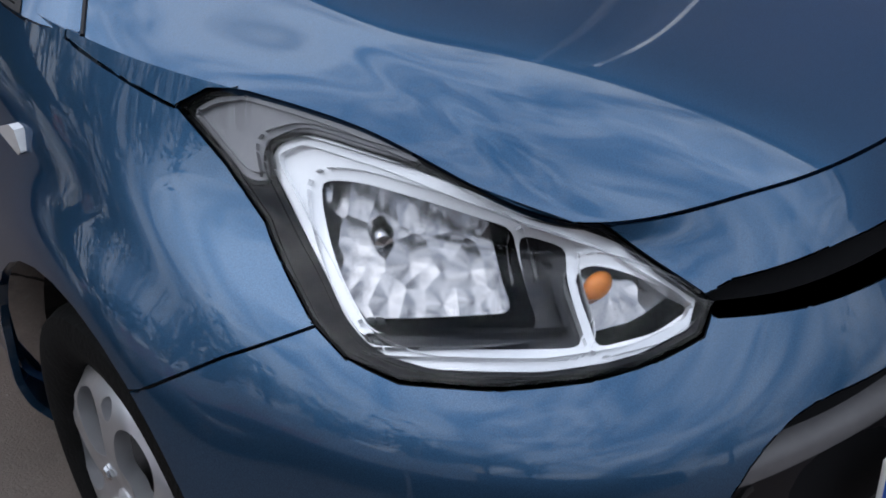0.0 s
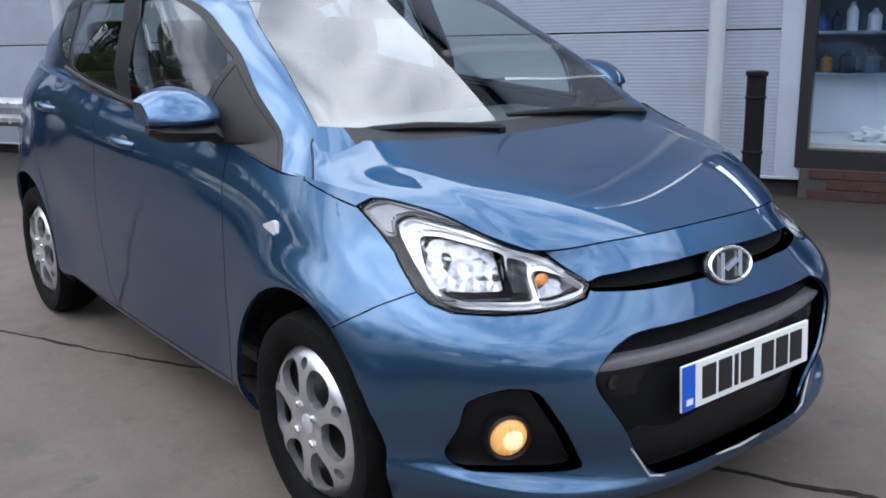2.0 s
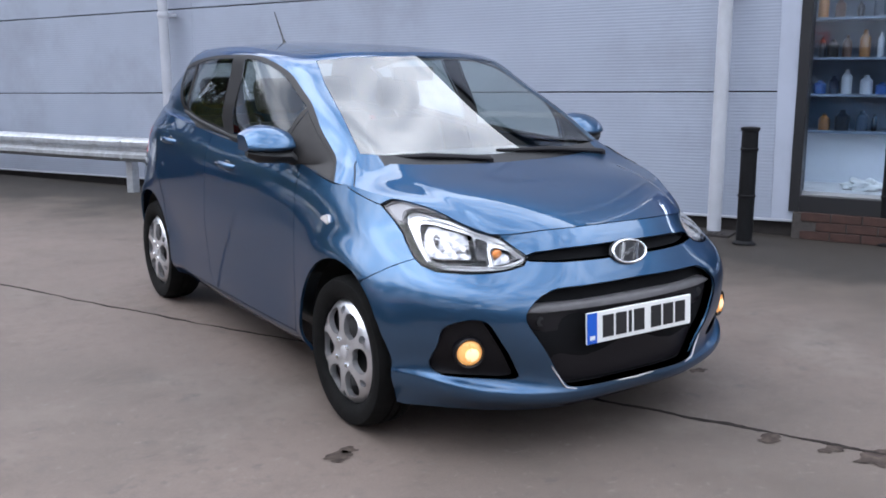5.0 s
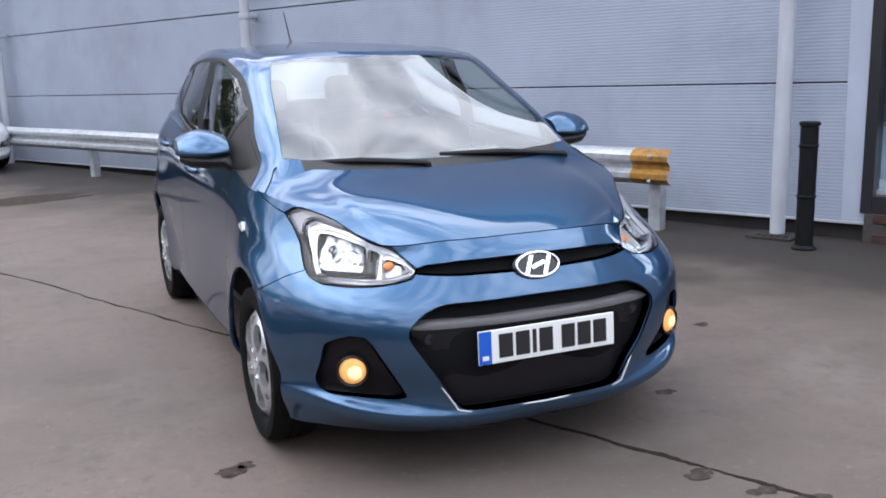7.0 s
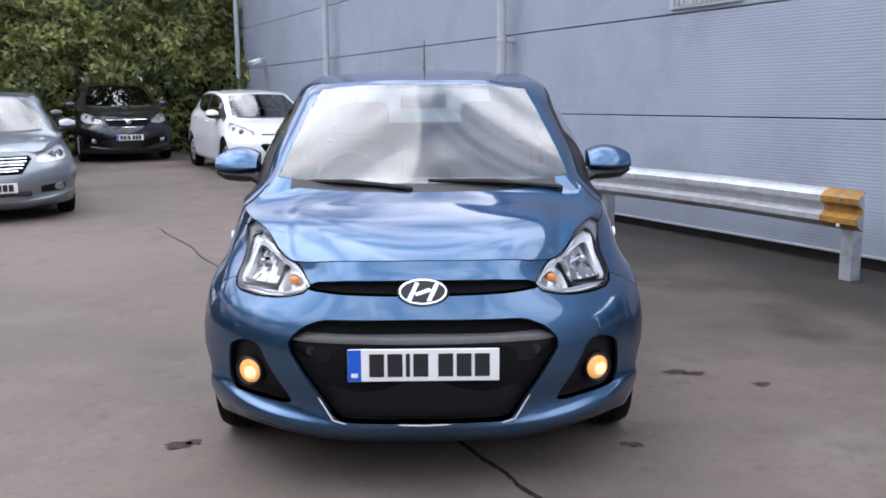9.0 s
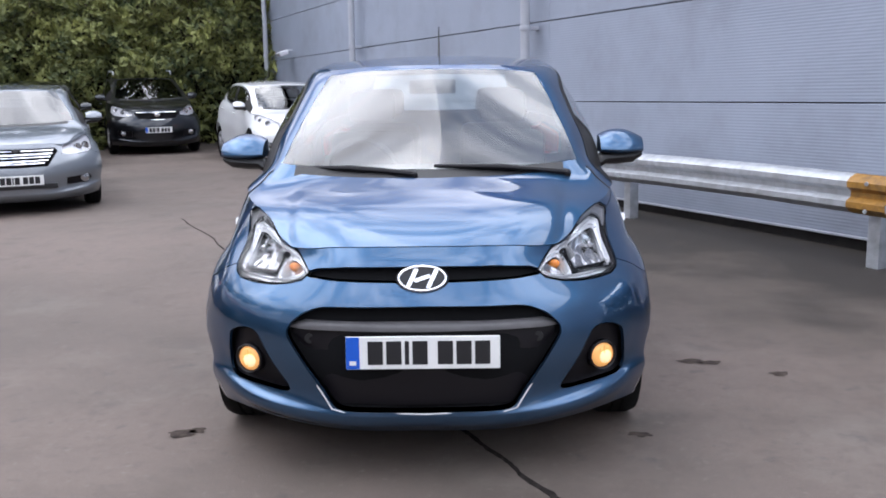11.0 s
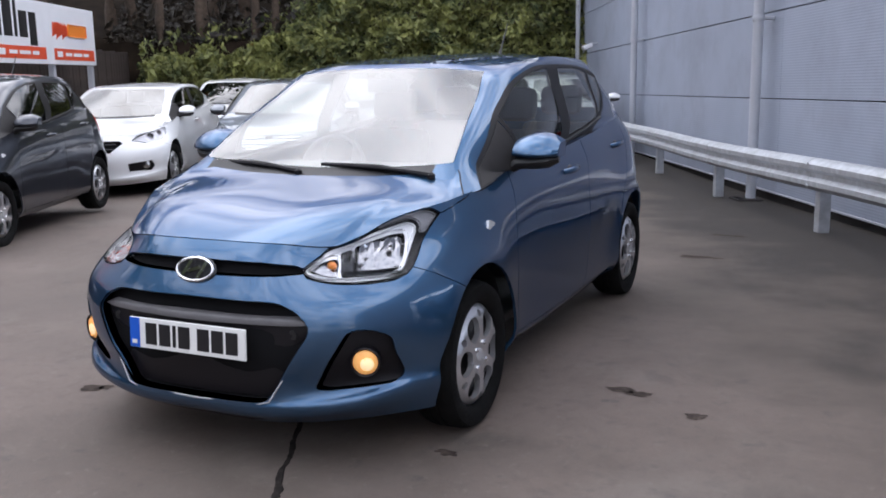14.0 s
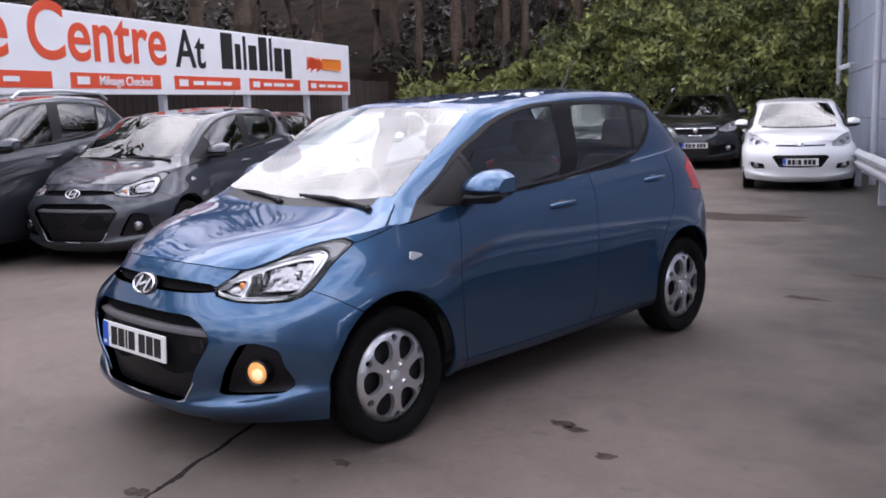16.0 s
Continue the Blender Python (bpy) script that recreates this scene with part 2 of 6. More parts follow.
def ground_mat():
    m = mat("worn_tarmac", (0.153, 0.118, 0.099), 0.72, 0, 0.14, 130, 0.35, 190, spec=0.45)
    n, l = m.node_tree.nodes, m.node_tree.links
    b = n["Principled BSDF"]
    base = b.inputs["Base Color"].links[0].from_socket
    tc = n.new("ShaderNodeTexCoord")

    def layer(scale, lo, hi, colour, amount, last, detail=8):
        t = n.new("ShaderNodeTexNoise")
        t.inputs["Scale"].default_value, t.inputs["Detail"].default_value, t.inputs["Roughness"].default_value = scale, detail, 0.6
        l.new(tc.outputs["Object"], t.inputs["Vector"])
        r = n.new("ShaderNodeValToRGB")
        r.color_ramp.elements[0].position, r.color_ramp.elements[1].position = lo, hi
        r.color_ramp.elements[0].color, r.color_ramp.elements[1].color = (0, 0, 0, 1), (amount, amount, amount, 1)
        l.new(t.outputs["Fac"], r.inputs["Fac"])
        mx = n.new("ShaderNodeMix")
        mx.data_type = "RGBA"
        l.new(r.outputs["Color"], mx.inputs["Factor"])
        l.new(last, mx.inputs["A"])
        mx.inputs["B"].default_value = (*colour, 1)
        return mx.outputs["Result"]

    c = layer(0.35, 0.42, 0.68, (0.088, 0.072, 0.060), 0.85, base)
    c = layer(1.7, 0.60, 0.72, (0.066, 0.055, 0.046), 0.8, c)
    c = layer(0.9, 0.55, 0.75, (0.185, 0.160, 0.138), 0.6, c)
    c = layer(3.1, 0.52, 0.70, (0.082, 0.064, 0.050), 0.5, c)
    c = layer(7.0, 0.62, 0.72, (0.06, 0.055, 0.05), 0.6, c, 6)
    c = layer(16.0, 0.52, 0.70, (0.095, 0.078, 0.066), 0.55, c, 6)
    c = layer(24.0, 0.60, 0.70, (0.20, 0.175, 0.155), 0.40, c, 4)
    c = layer(70.0, 0.72, 0.76, (0.34, 0.31, 0.28), 0.5, c, 2)
    # dirt, moss and painted wall shade along the building's foot, ragged towards the yard
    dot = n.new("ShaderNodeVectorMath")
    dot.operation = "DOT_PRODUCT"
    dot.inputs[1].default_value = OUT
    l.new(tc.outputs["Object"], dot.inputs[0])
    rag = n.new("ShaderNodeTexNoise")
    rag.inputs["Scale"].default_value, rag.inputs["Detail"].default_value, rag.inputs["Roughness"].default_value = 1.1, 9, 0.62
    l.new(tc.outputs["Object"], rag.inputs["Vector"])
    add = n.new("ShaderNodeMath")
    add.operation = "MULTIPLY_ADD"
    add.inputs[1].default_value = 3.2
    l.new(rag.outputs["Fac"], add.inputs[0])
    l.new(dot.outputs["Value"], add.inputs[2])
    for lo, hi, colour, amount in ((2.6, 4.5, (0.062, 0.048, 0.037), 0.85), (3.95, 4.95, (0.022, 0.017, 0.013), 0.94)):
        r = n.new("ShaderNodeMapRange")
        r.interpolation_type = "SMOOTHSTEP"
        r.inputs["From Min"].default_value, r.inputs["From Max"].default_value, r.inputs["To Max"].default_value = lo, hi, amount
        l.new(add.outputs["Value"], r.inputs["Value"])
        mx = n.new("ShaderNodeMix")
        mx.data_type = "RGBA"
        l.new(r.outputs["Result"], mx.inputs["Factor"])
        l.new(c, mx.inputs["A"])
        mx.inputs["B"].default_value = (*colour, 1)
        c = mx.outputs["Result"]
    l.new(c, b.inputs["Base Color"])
    return m


GROUND = ground_mat()


def cladding_mat():
    """Profiled metal sheet: fine horizontal ribs of 25 mm and faint weathering."""
    m = mat("grey_metal_cladding", (0.335, 0.370, 0.445), 0.62, 0.0, 0.06, 1.2, spec=0.3, dirt=(0.25, 0.265, 0.31), dirt_scale=0.9, dirt_amount=0.65)
    n, l = m.node_tree.nodes, m.node_tree.links
    b = n["Principled BSDF"]
    tc = n.new("ShaderNodeTexCoord")
    wv = n.new("ShaderNodeTexWave")
    wv.wave_type, wv.bands_direction, wv.wave_profile = "BANDS", "Z", "SIN"
    wv.inputs["Scale"].default_value = 12.0
    l.new(tc.outputs["Object"], wv.inputs["Vector"])
    bp = n.new("ShaderNodeBump")
    bp.inputs["Strength"].default_value, bp.inputs["Distance"].default_value = 0.26, 0.005
    l.new(wv.outputs["Fac"], bp.inputs["Height"])
    l.new(bp.outputs["Normal"], b.inputs["Normal"])
    return m


CLADDING = cladding_mat()


def leaf_mat(name, dark, light, scale=1.2):
    m = mat(name, dark, 0.6)
    n, l = m.node_tree.nodes, m.node_tree.links
    b = n["Principled BSDF"]
    g = n.new("ShaderNodeNewGeometry")
    r = n.new("ShaderNodeValToRGB")
    r.color_ramp.elements[0].color, r.color_ramp.elements[1].color = (*dark, 1), (*light, 1)
    tc = n.new("ShaderNodeTexCoord")
    t = n.new("ShaderNodeTexNoise")
    t.inputs["Scale"].default_value = scale
    l.new(tc.outputs["Object"], t.inputs["Vector"])
    ad = n.new("ShaderNodeMath")
    ad.operation = "MULTIPLY_ADD"
    l.new(g.outputs["Random Per Island"], ad.inputs[0])
    ad.inputs[1].default_value = 0.55
    sb = n.new("ShaderNodeMath")
    sb.operation = "MULTIPLY_ADD"
    sb.inputs[1].default_value, sb.inputs[2].default_value = 2.2, -0.85
    l.new(t.outputs["Fac"], sb.inputs[0])
    l.new(sb.outputs["Value"], ad.inputs[2])
    l.new(ad.outputs["Value"], r.inputs["Fac"])
    l.new(r.outputs["Color"], b.inputs["Base Color"])
    return m


TRIM_SHEET = mat("smooth_pale_sheet", (0.40, 0.435, 0.52), 0.5, 0.0, 0.05, 2.0, spec=0.4, dirt=(0.30, 0.32, 0.37), dirt_scale=1.5, dirt_amount=0.4)
LEAF = leaf_mat("hedge_leaves", (0.024, 0.042, 0.013), (0.27, 0.28, 0.08))
# brown leaves, with the shade under the trees put into the colour
LEAF_SHADED_BROWN = leaf_mat("shaded_undergrowth", (0.007, 0.005, 0.0035), (0.034, 0.025, 0.014))
LEAF_DARK = leaf_mat("dark_leaves", (0.018, 0.030, 0.011), (0.09, 0.12, 0.035))


STAIN = mat("oil_stain", (0.060, 0.047, 0.040), 0.9, 0, 0.5, 25, 0.35, 190, spec=0.1)


# ---- small helpers ----
def mesh_of(name, verts, faces, material, smooth=False):
    me = bpy.data.meshes.new(name)
    me.from_pydata([tuple(v) for v in verts], [], [tuple(f) for f in faces])
    me.materials.append(material)
    if smooth:
        me.polygons.foreach_set("use_smooth", [True] * len(me.polygons))
    me.update()
    return me


def part(name, bm, material, parent=None, label="", smooth=False, angle=35):
    me = bpy.data.meshes.new(name)
    bm.normal_update()
    bm.to_mesh(me)
    bm.free()
    me.materials.append(material)
    if smooth:
        me.polygons.foreach_set("use_smooth", [True] * len(me.polygons))
        me.set_sharp_from_angle(angle=radians(angle))
    ob = new(name, me)
    if parent:
        ob.parent = parent
    return tagged(ob, label) if label else ob


def box(bm, x0, y0, z0, x1, y1, z1, bevel=0.0, m=None):
    r = bmesh.ops.create_cube(bm, size=1)
    vs = r["verts"]
    bmesh.ops.transform(bm, verts=vs, matrix=Matrix.LocRotScale(((x0 + x1) / 2, (y0 + y1) / 2, (z0 + z1) / 2), None, (abs(x1 - x0), abs(y1 - y0), abs(z1 - z0))))
    if bevel:
        es = list({e for v in vs for e in v.link_edges})
        r = bmesh.ops.bevel(bm, geom=es, offset=bevel, segments=2, affect="EDGES", profile=0.5)
        vs = list({v for f in r["faces"] for v in f.verts} | {v for v in vs if v.is_valid})
    if m is not None:
        bmesh.ops.transform(bm, verts=[v for v in vs if v.is_valid], matrix=m)
    return bm


def box_bm(*a, **k):
    return box(bmesh.new(), *a, **k)


def lathe(bm, profile, n=32, axis="X", centre=(0, 0, 0), cap=True):
    """Turns (radius, along) pairs round an axis."""
    rings = []
    for r, h in profile:
        ring = []
        for i in range(n):
            a = 2 * math.pi * i / n
            c, s = r * math.cos(a), r * math.sin(a)
            p = {"X": (h, c, s), "Y": (c, h, s), "Z": (c, s, h)}[axis]
            ring.append(bm.verts.new(Vector(p) + Vector(centre)))
        rings.append(ring)
    for a, b in zip(rings, rings[1:]):
        for i in range(n):
            bm.faces.new((a[i], a[(i + 1) % n], b[(i + 1) % n], b[i]))
    if cap:
        for ring in (rings[0], rings[-1]):
            if (ring[0].co - ring[n // 2].co).length > 1e-5:
                bm.faces.new(ring)
    bmesh.ops.recalc_face_normals(bm, faces=bm.faces[:])
    return bm


def tube(bm, pts, radius, n=8, flat=1.0):
    """A round bar along points; radius a number or one for each point."""
    pts = [Vector(p) for p in pts]
    rs = radius if isinstance(radius, (list, tuple)) else [radius] * len(pts)
    rings = []
    for i, p in enumerate(pts):
        d = (pts[min(i + 1, len(pts) - 1)] - pts[max(i - 1, 0)]).normalized()
        side = d.cross(Vector((0, 0, 1)))
        if side.length < 1e-3:
            side = Vector((1, 0, 0))
        side.normalize()
        up = side.cross(d)
        rings.append([bm.verts.new(p + rs[i] * (math.cos(a) * side + flat * math.sin(a) * up)) for a in (2 * math.pi * k / n for k in range(n))])
    for a, b in zip(rings, rings[1:]):
        for k in range(n):
            bm.faces.new((a[k], a[(k + 1) % n], b[(k + 1) % n], b[k]))
    bm.faces.new(rings[0][::-1])
    bm.faces.new(rings[-1])
    bmesh.ops.recalc_face_normals(bm, faces=bm.faces[:])
    return bm


def prism(bm, pts, depth, m=None):
    """A flat outline (x, z) given depth along +y."""
    a = [bm.verts.new((x, 0, z)) for x, z in pts]
    b = [bm.verts.new((x, depth, z)) for x, z in pts]
    n = len(pts)
    bm.faces.new(a)
    bm.faces.new(b[::-1])
    for i in range(n):
        bm.faces.new((a[i], b[i], b[(i + 1) % n], a[(i + 1) % n]))
    bmesh.ops.recalc_face_normals(bm, faces=bm.faces[:])
    if m is not None:
        bmesh.ops.transform(bm, verts=a + b, matrix=m)
    return bm


def thing(name, m, label, category, group="", kind=""):
    ob = new(name)
    ob.matrix_world = m
    return tagged(ob, label, category, group, kind)




def place(u, n, z=0.0):
    return ALONG * u + OUT * n + Vector((0, 0, z))


def wall_pose(u, n, z=0.0):
    """x along the wall rearwards, y into the wall, z up."""
    p = place(u, n, z)
    return Matrix.Translation(p) @ Matrix((ALONG, OUT, (0, 0, 1))).transposed().to_4x4()


def lift(x, y):
    """Height of the yard: level round the car, 0.1 m lower far off."""
    r = math.hypot(x, y - 1.0)
    t = min(1.0, max(0.0, (r - 3.2) / 5.0))
    return -0.10 * t * t * (3 - 2 * t)


# ---- ground ----
def build_ground():
    bm = bmesh.new()
    radii = [0, 0.8, 1.6, 2.4, 3.2, 3.8, 4.4, 5, 5.6, 6.2, 6.8, 7.4, 8, 8.6, 9.5, 11, 14, 18, 25, 40, 80, 200, 600, 2500]
    n = 48
    rings = [[bm.verts.new((0, 1.0, 0))]]
    for r in radii[1:]:
        rings.append([bm.verts.new((r * math.cos(2 * math.pi * i / n), 1 + r * math.sin(2 * math.pi * i / n), lift(r * math.cos(2 * math.pi * i / n), 1 + r * math.sin(2 * math.pi * i / n)))) for i in range(n)])
    for i in range(n):
        bm.faces.new((rings[0][0], rings[1][i], rings[1][(i + 1) % n]))
    for a, b in zip(rings[1:], rings[2:]):
        for i in range(n):
            bm.faces.new((a[i], b[i], b[(i + 1) % n], a[(i + 1) % n]))
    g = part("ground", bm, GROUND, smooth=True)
    tagged(g, "worn grey-brown tarmac yard with stains and patches", "ground", kind="structure")
    # oil stains
    for i, (x, y, r, s) in enumerate(((1.22, .61, .045, .45), (1.29, .585, .04, .5), (1.56, .41, .028, .8), (-.96, -.25, .04, .6), (-.91, -.22, .022, .8), (.8, -.3, .03, .6), (1.08, 4.74, .10, .25), (.42, -.98, .04, .5), (.60, -1.30, .06, .6), (.52, -1.16, .03, .7), (.75, -1.70, .05, .5), (-1.5, 8.3, .6, .4), (1.03, 3.7, .10, .35))):
        bm = bmesh.new()
        ring = []
        for k in range(28):
            a = 2 * math.pi * k / 28
            q = r * (1 + .6 * noise.noise(Vector((math.cos(a) * 1.6, math.sin(a) * 1.6, i * 3.3))) + .45 * noise.noise(Vector((math.cos(a) * 5, math.sin(a) * 5, i))))
            px, py = x + q * math.cos(a) * 1.5, y + q * math.sin(a) * s * 1.5
            ring.append(bm.verts.new((px, py, lift(px, py) + 0.0025)))
        bm.faces.new(ring)
        bmesh.ops.recalc_face_normals(bm, faces=bm.faces[:])
        for f in bm.faces:
            if f.normal.z < 0:
                f.normal_flip()
        tagged(part("oil_stain", bm, STAIN), "dark oil stain on the tarmac", "stain", kind="structure")
    # sealed joint that runs under the car
    random.seed(4)
    bm = bmesh.new()
    prev = None
    for i in range(480):
        s = -3.2 + i * 0.02
        wander = 0.03 * noise.noise(Vector((s * 1.3, 0, 4))) + 0.016 * noise.noise(Vector((s * 6, 1, 4))) + random.uniform(-0.003, 0.003)
        p = Vector((0.02, 0.0, 0)) + ALONG * s + OUT * wander
        w = max(0.0012, 0.004 + 0.007 * noise.noise(Vector((s * 4.1, 7, 0))) + random.uniform(0, 0.004))
        if s < 0.2:
            w += 0.002 + 0.016 * max(0, noise.noise(Vector((s * 5.1, 2.0, 0)))) + random.uniform(0, 0.004)
        z = lift(p.x, p.y) + 0.0035
        a = [bm.verts.new((p + OUT * o + Vector((0, 0, z + h)))) for o, h in ((-w, -0.004), (-w * 0.6, 0), (w * 0.6, 0), (w, -0.004))]
        if prev:
            for j in range(3):
                bm.faces.new((prev[j], prev[j + 1], a[j + 1], a[j]))
        prev = a
    bmesh.ops.recalc_face_normals(bm, faces=bm.faces[:])
    j = part("tar_joint", bm, TAR)
    tagged(j, "cracked black tar joint in the tarmac", "joint", kind="structure")


build_ground()


# ---- the metal-clad building ----
WALL_TOP = 5.5
SEAMS = (0.12, 1.13, 2.06, 2.99, 3.92, 4.85, WALL_TOP)
U0, U1 = -0.30, 19.6


def build_wall():
    root = thing("wall_east", wall_pose(0, WALL_N) @ pose(0, 0, 0, 0, 0.8, 0), "grey profiled metal cladding wall with fine ribs", "wall", kind="structure")
    for z0, z1 in zip(SEAMS, SEAMS[1:]):
        edges = [U0, 6.2, 12.4, U1]
        for a, b in zip(edges, edges[1:]):
            part("panel", box_bm(a + 0.001, 0.0, z0 + 0.006, b - 0.001, 0.06, z1 - 0.006, bevel=0.004), CLADDING, root)
    part("backing", box_bm(U0, 0.05, 0.0, U1, 0.25, WALL_TOP), PLINTH_DARK, root, "dark structure behind the panels")
    part("end_face", box_bm(U1, 0.0, -0.2, U1 + 0.2, 12, WALL_TOP), CLADDING, root)
    part("plinth", box_bm(U0 + 0.0, 0.03, -0.25, U1, 0.06, 0.125), PLINTH_DARK, root, "dark recessed plinth")
    part("base_flashing", box_bm(U0 + 0.002, -0.018, 0.108, U1, 0.045, 0.126, bevel=0.003), PIPE_WHITE, root, "pale metal drip edge")
    part("corner_trim", box_bm(U0 - 0.002, -0.012, 0.128, U0 + 0.17, 0.012, WALL_TOP - 0.004, bevel=0.003), TRIM_SHEET, root, "smooth pale metal corner strip")
    part("eaves", box_bm(-14, -0.12, WALL_TOP, U1 + 0.3, 0.5, WALL_TOP + 0.25, bevel=0.02), FRAME_BLACK, root, "dark eaves gutter")
    return root


build_wall()


def downpipe(u):
    root = thing("drain_pipe", wall_pose(u, WALL_N - 0.17), "white painted steel drain pipe standing against the wall", "pipe", "drain pipes")
    z = lift(*place(u, WALL_N - 0.17).xy)
    bm = bmesh.new()
    lathe(bm, [(0.055, z), (0.055, WALL_TOP)], 20, "Z")
    part("pipe", bm, PIPE_WHITE, root, smooth=True)
    for h in (1.9, 3.9):
        bm = bmesh.new()
        lathe(bm, [(0.062, h - 0.03), (0.066, h - 0.02), (0.066, h + 0.02), (0.062, h + 0.03)], 20, "Z")
        box(bm, -0.035, 0.0, h - 0.02, 0.035, 0.17, h + 0.02, 0.004)
        part("bracket", bm, PIPE_WHITE, root, smooth=True)


for u in (0.28, 6.5, 12.7, 18.9):
    downpipe(u)


def gully(u):
    root = thing("drain_gully", wall_pose(u, WALL_N - 0.20, lift(*place(u, WALL_N - 0.20).xy)), "dark concrete gully surround at the foot of a drain pipe", "drain", "gullies")
    part("surround", box_bm(-.17, -.16, -.03, .17, .12, .022, bevel=.008), PLINTH_DARK, root)
    for i in range(5):
        part("grate_bar", box_bm(-.12 + i * .05, -.14, .02, -.10 + i * .05, -.075, .028, bevel=.002), BOLLARD, root)


gully(0.28)
gully(6.5)


# ---- cars ----
def hermite(pts, k, mirror_ends=False):
    """Smooth samples through points, k for each span; chord-length tangents."""
    P = np.array(pts, float)
    n = len(P)
    if mirror_ends:
        ghost = P[1] * [-1, 1, 1]
        ghost2 = P[-2] * [-1, 1, 1]
        Q = np.vstack([ghost, P, ghost2])
    else:
        Q = np.vstack([2 * P[0] - P[1], P, 2 * P[-1] - P[-2]])
    d = np.maximum(np.linalg.norm(np.diff(Q, axis=0), axis=1), 1e-6)
    v = np.diff(Q, axis=0) / d[:, None]
    T = (v[:-1] * d[1:, None] + v[1:] * d[:-1, None]) / (d[:-1] + d[1:])[:, None]
    out = []
    for i in range(n - 1):
        L = d[i + 1]
        for j in range(k):
            t = j / k
            h = (2 * t**3 - 3 * t**2 + 1, t**3 - 2 * t**2 + t, -2 * t**3 + 3 * t**2, t**3 - t**2)
            out.append(h[0] * P[i] + h[1] * L * T[i] + h[2] * P[i + 1] + h[3] * L * T[i + 1])
    out.append(P[-1])
    return np.array(out)


def loft(levels, k_along, k_up):
    """A grid [up][along] through rings of points that run from the front centre to the rear centre."""
    rows = np.array([hermite(r, k_along, True) for r in levels])
    cols = [hermite(rows[:, j], k_up) for j in range(rows.shape[1])]
    g = np.array(cols).transpose(1, 0, 2)
    g[:, 0, 0] = 0
    g[:, -1, 0] = 0
    return g


def resample(c, n):
    c = np.array(c)
    s = np.concatenate([[0], np.cumsum(np.linalg.norm(np.diff(c, axis=0), axis=1))])
    s /= s[-1]
    t = np.linspace(0, 1, n)
    return np.stack([np.interp(t, s, c[:, i]) for i in range(3)], 1)


def coons(front, rear, inner, outer, nx, ny):
    """A four-sided patch: front and rear run outwards, inner and outer run rearwards."""
    f, r, a, b = resample(front, nx), resample(rear, nx), resample(inner, ny), resample(outer, ny)
    g = np.zeros((ny, nx, 3))
    for j in range(ny):
        v = j / (ny - 1)
        for i in range(nx):
            u = i / (nx - 1)
            g[j, i] = (1 - v) * f[i] + v * r[i] + (1 - u) * a[j] + u * b[j] - ((1 - u) * (1 - v) * f[0] + u * (1 - v) * f[-1] + (1 - u) * v * r[0] + u * v * r[-1])
    return g


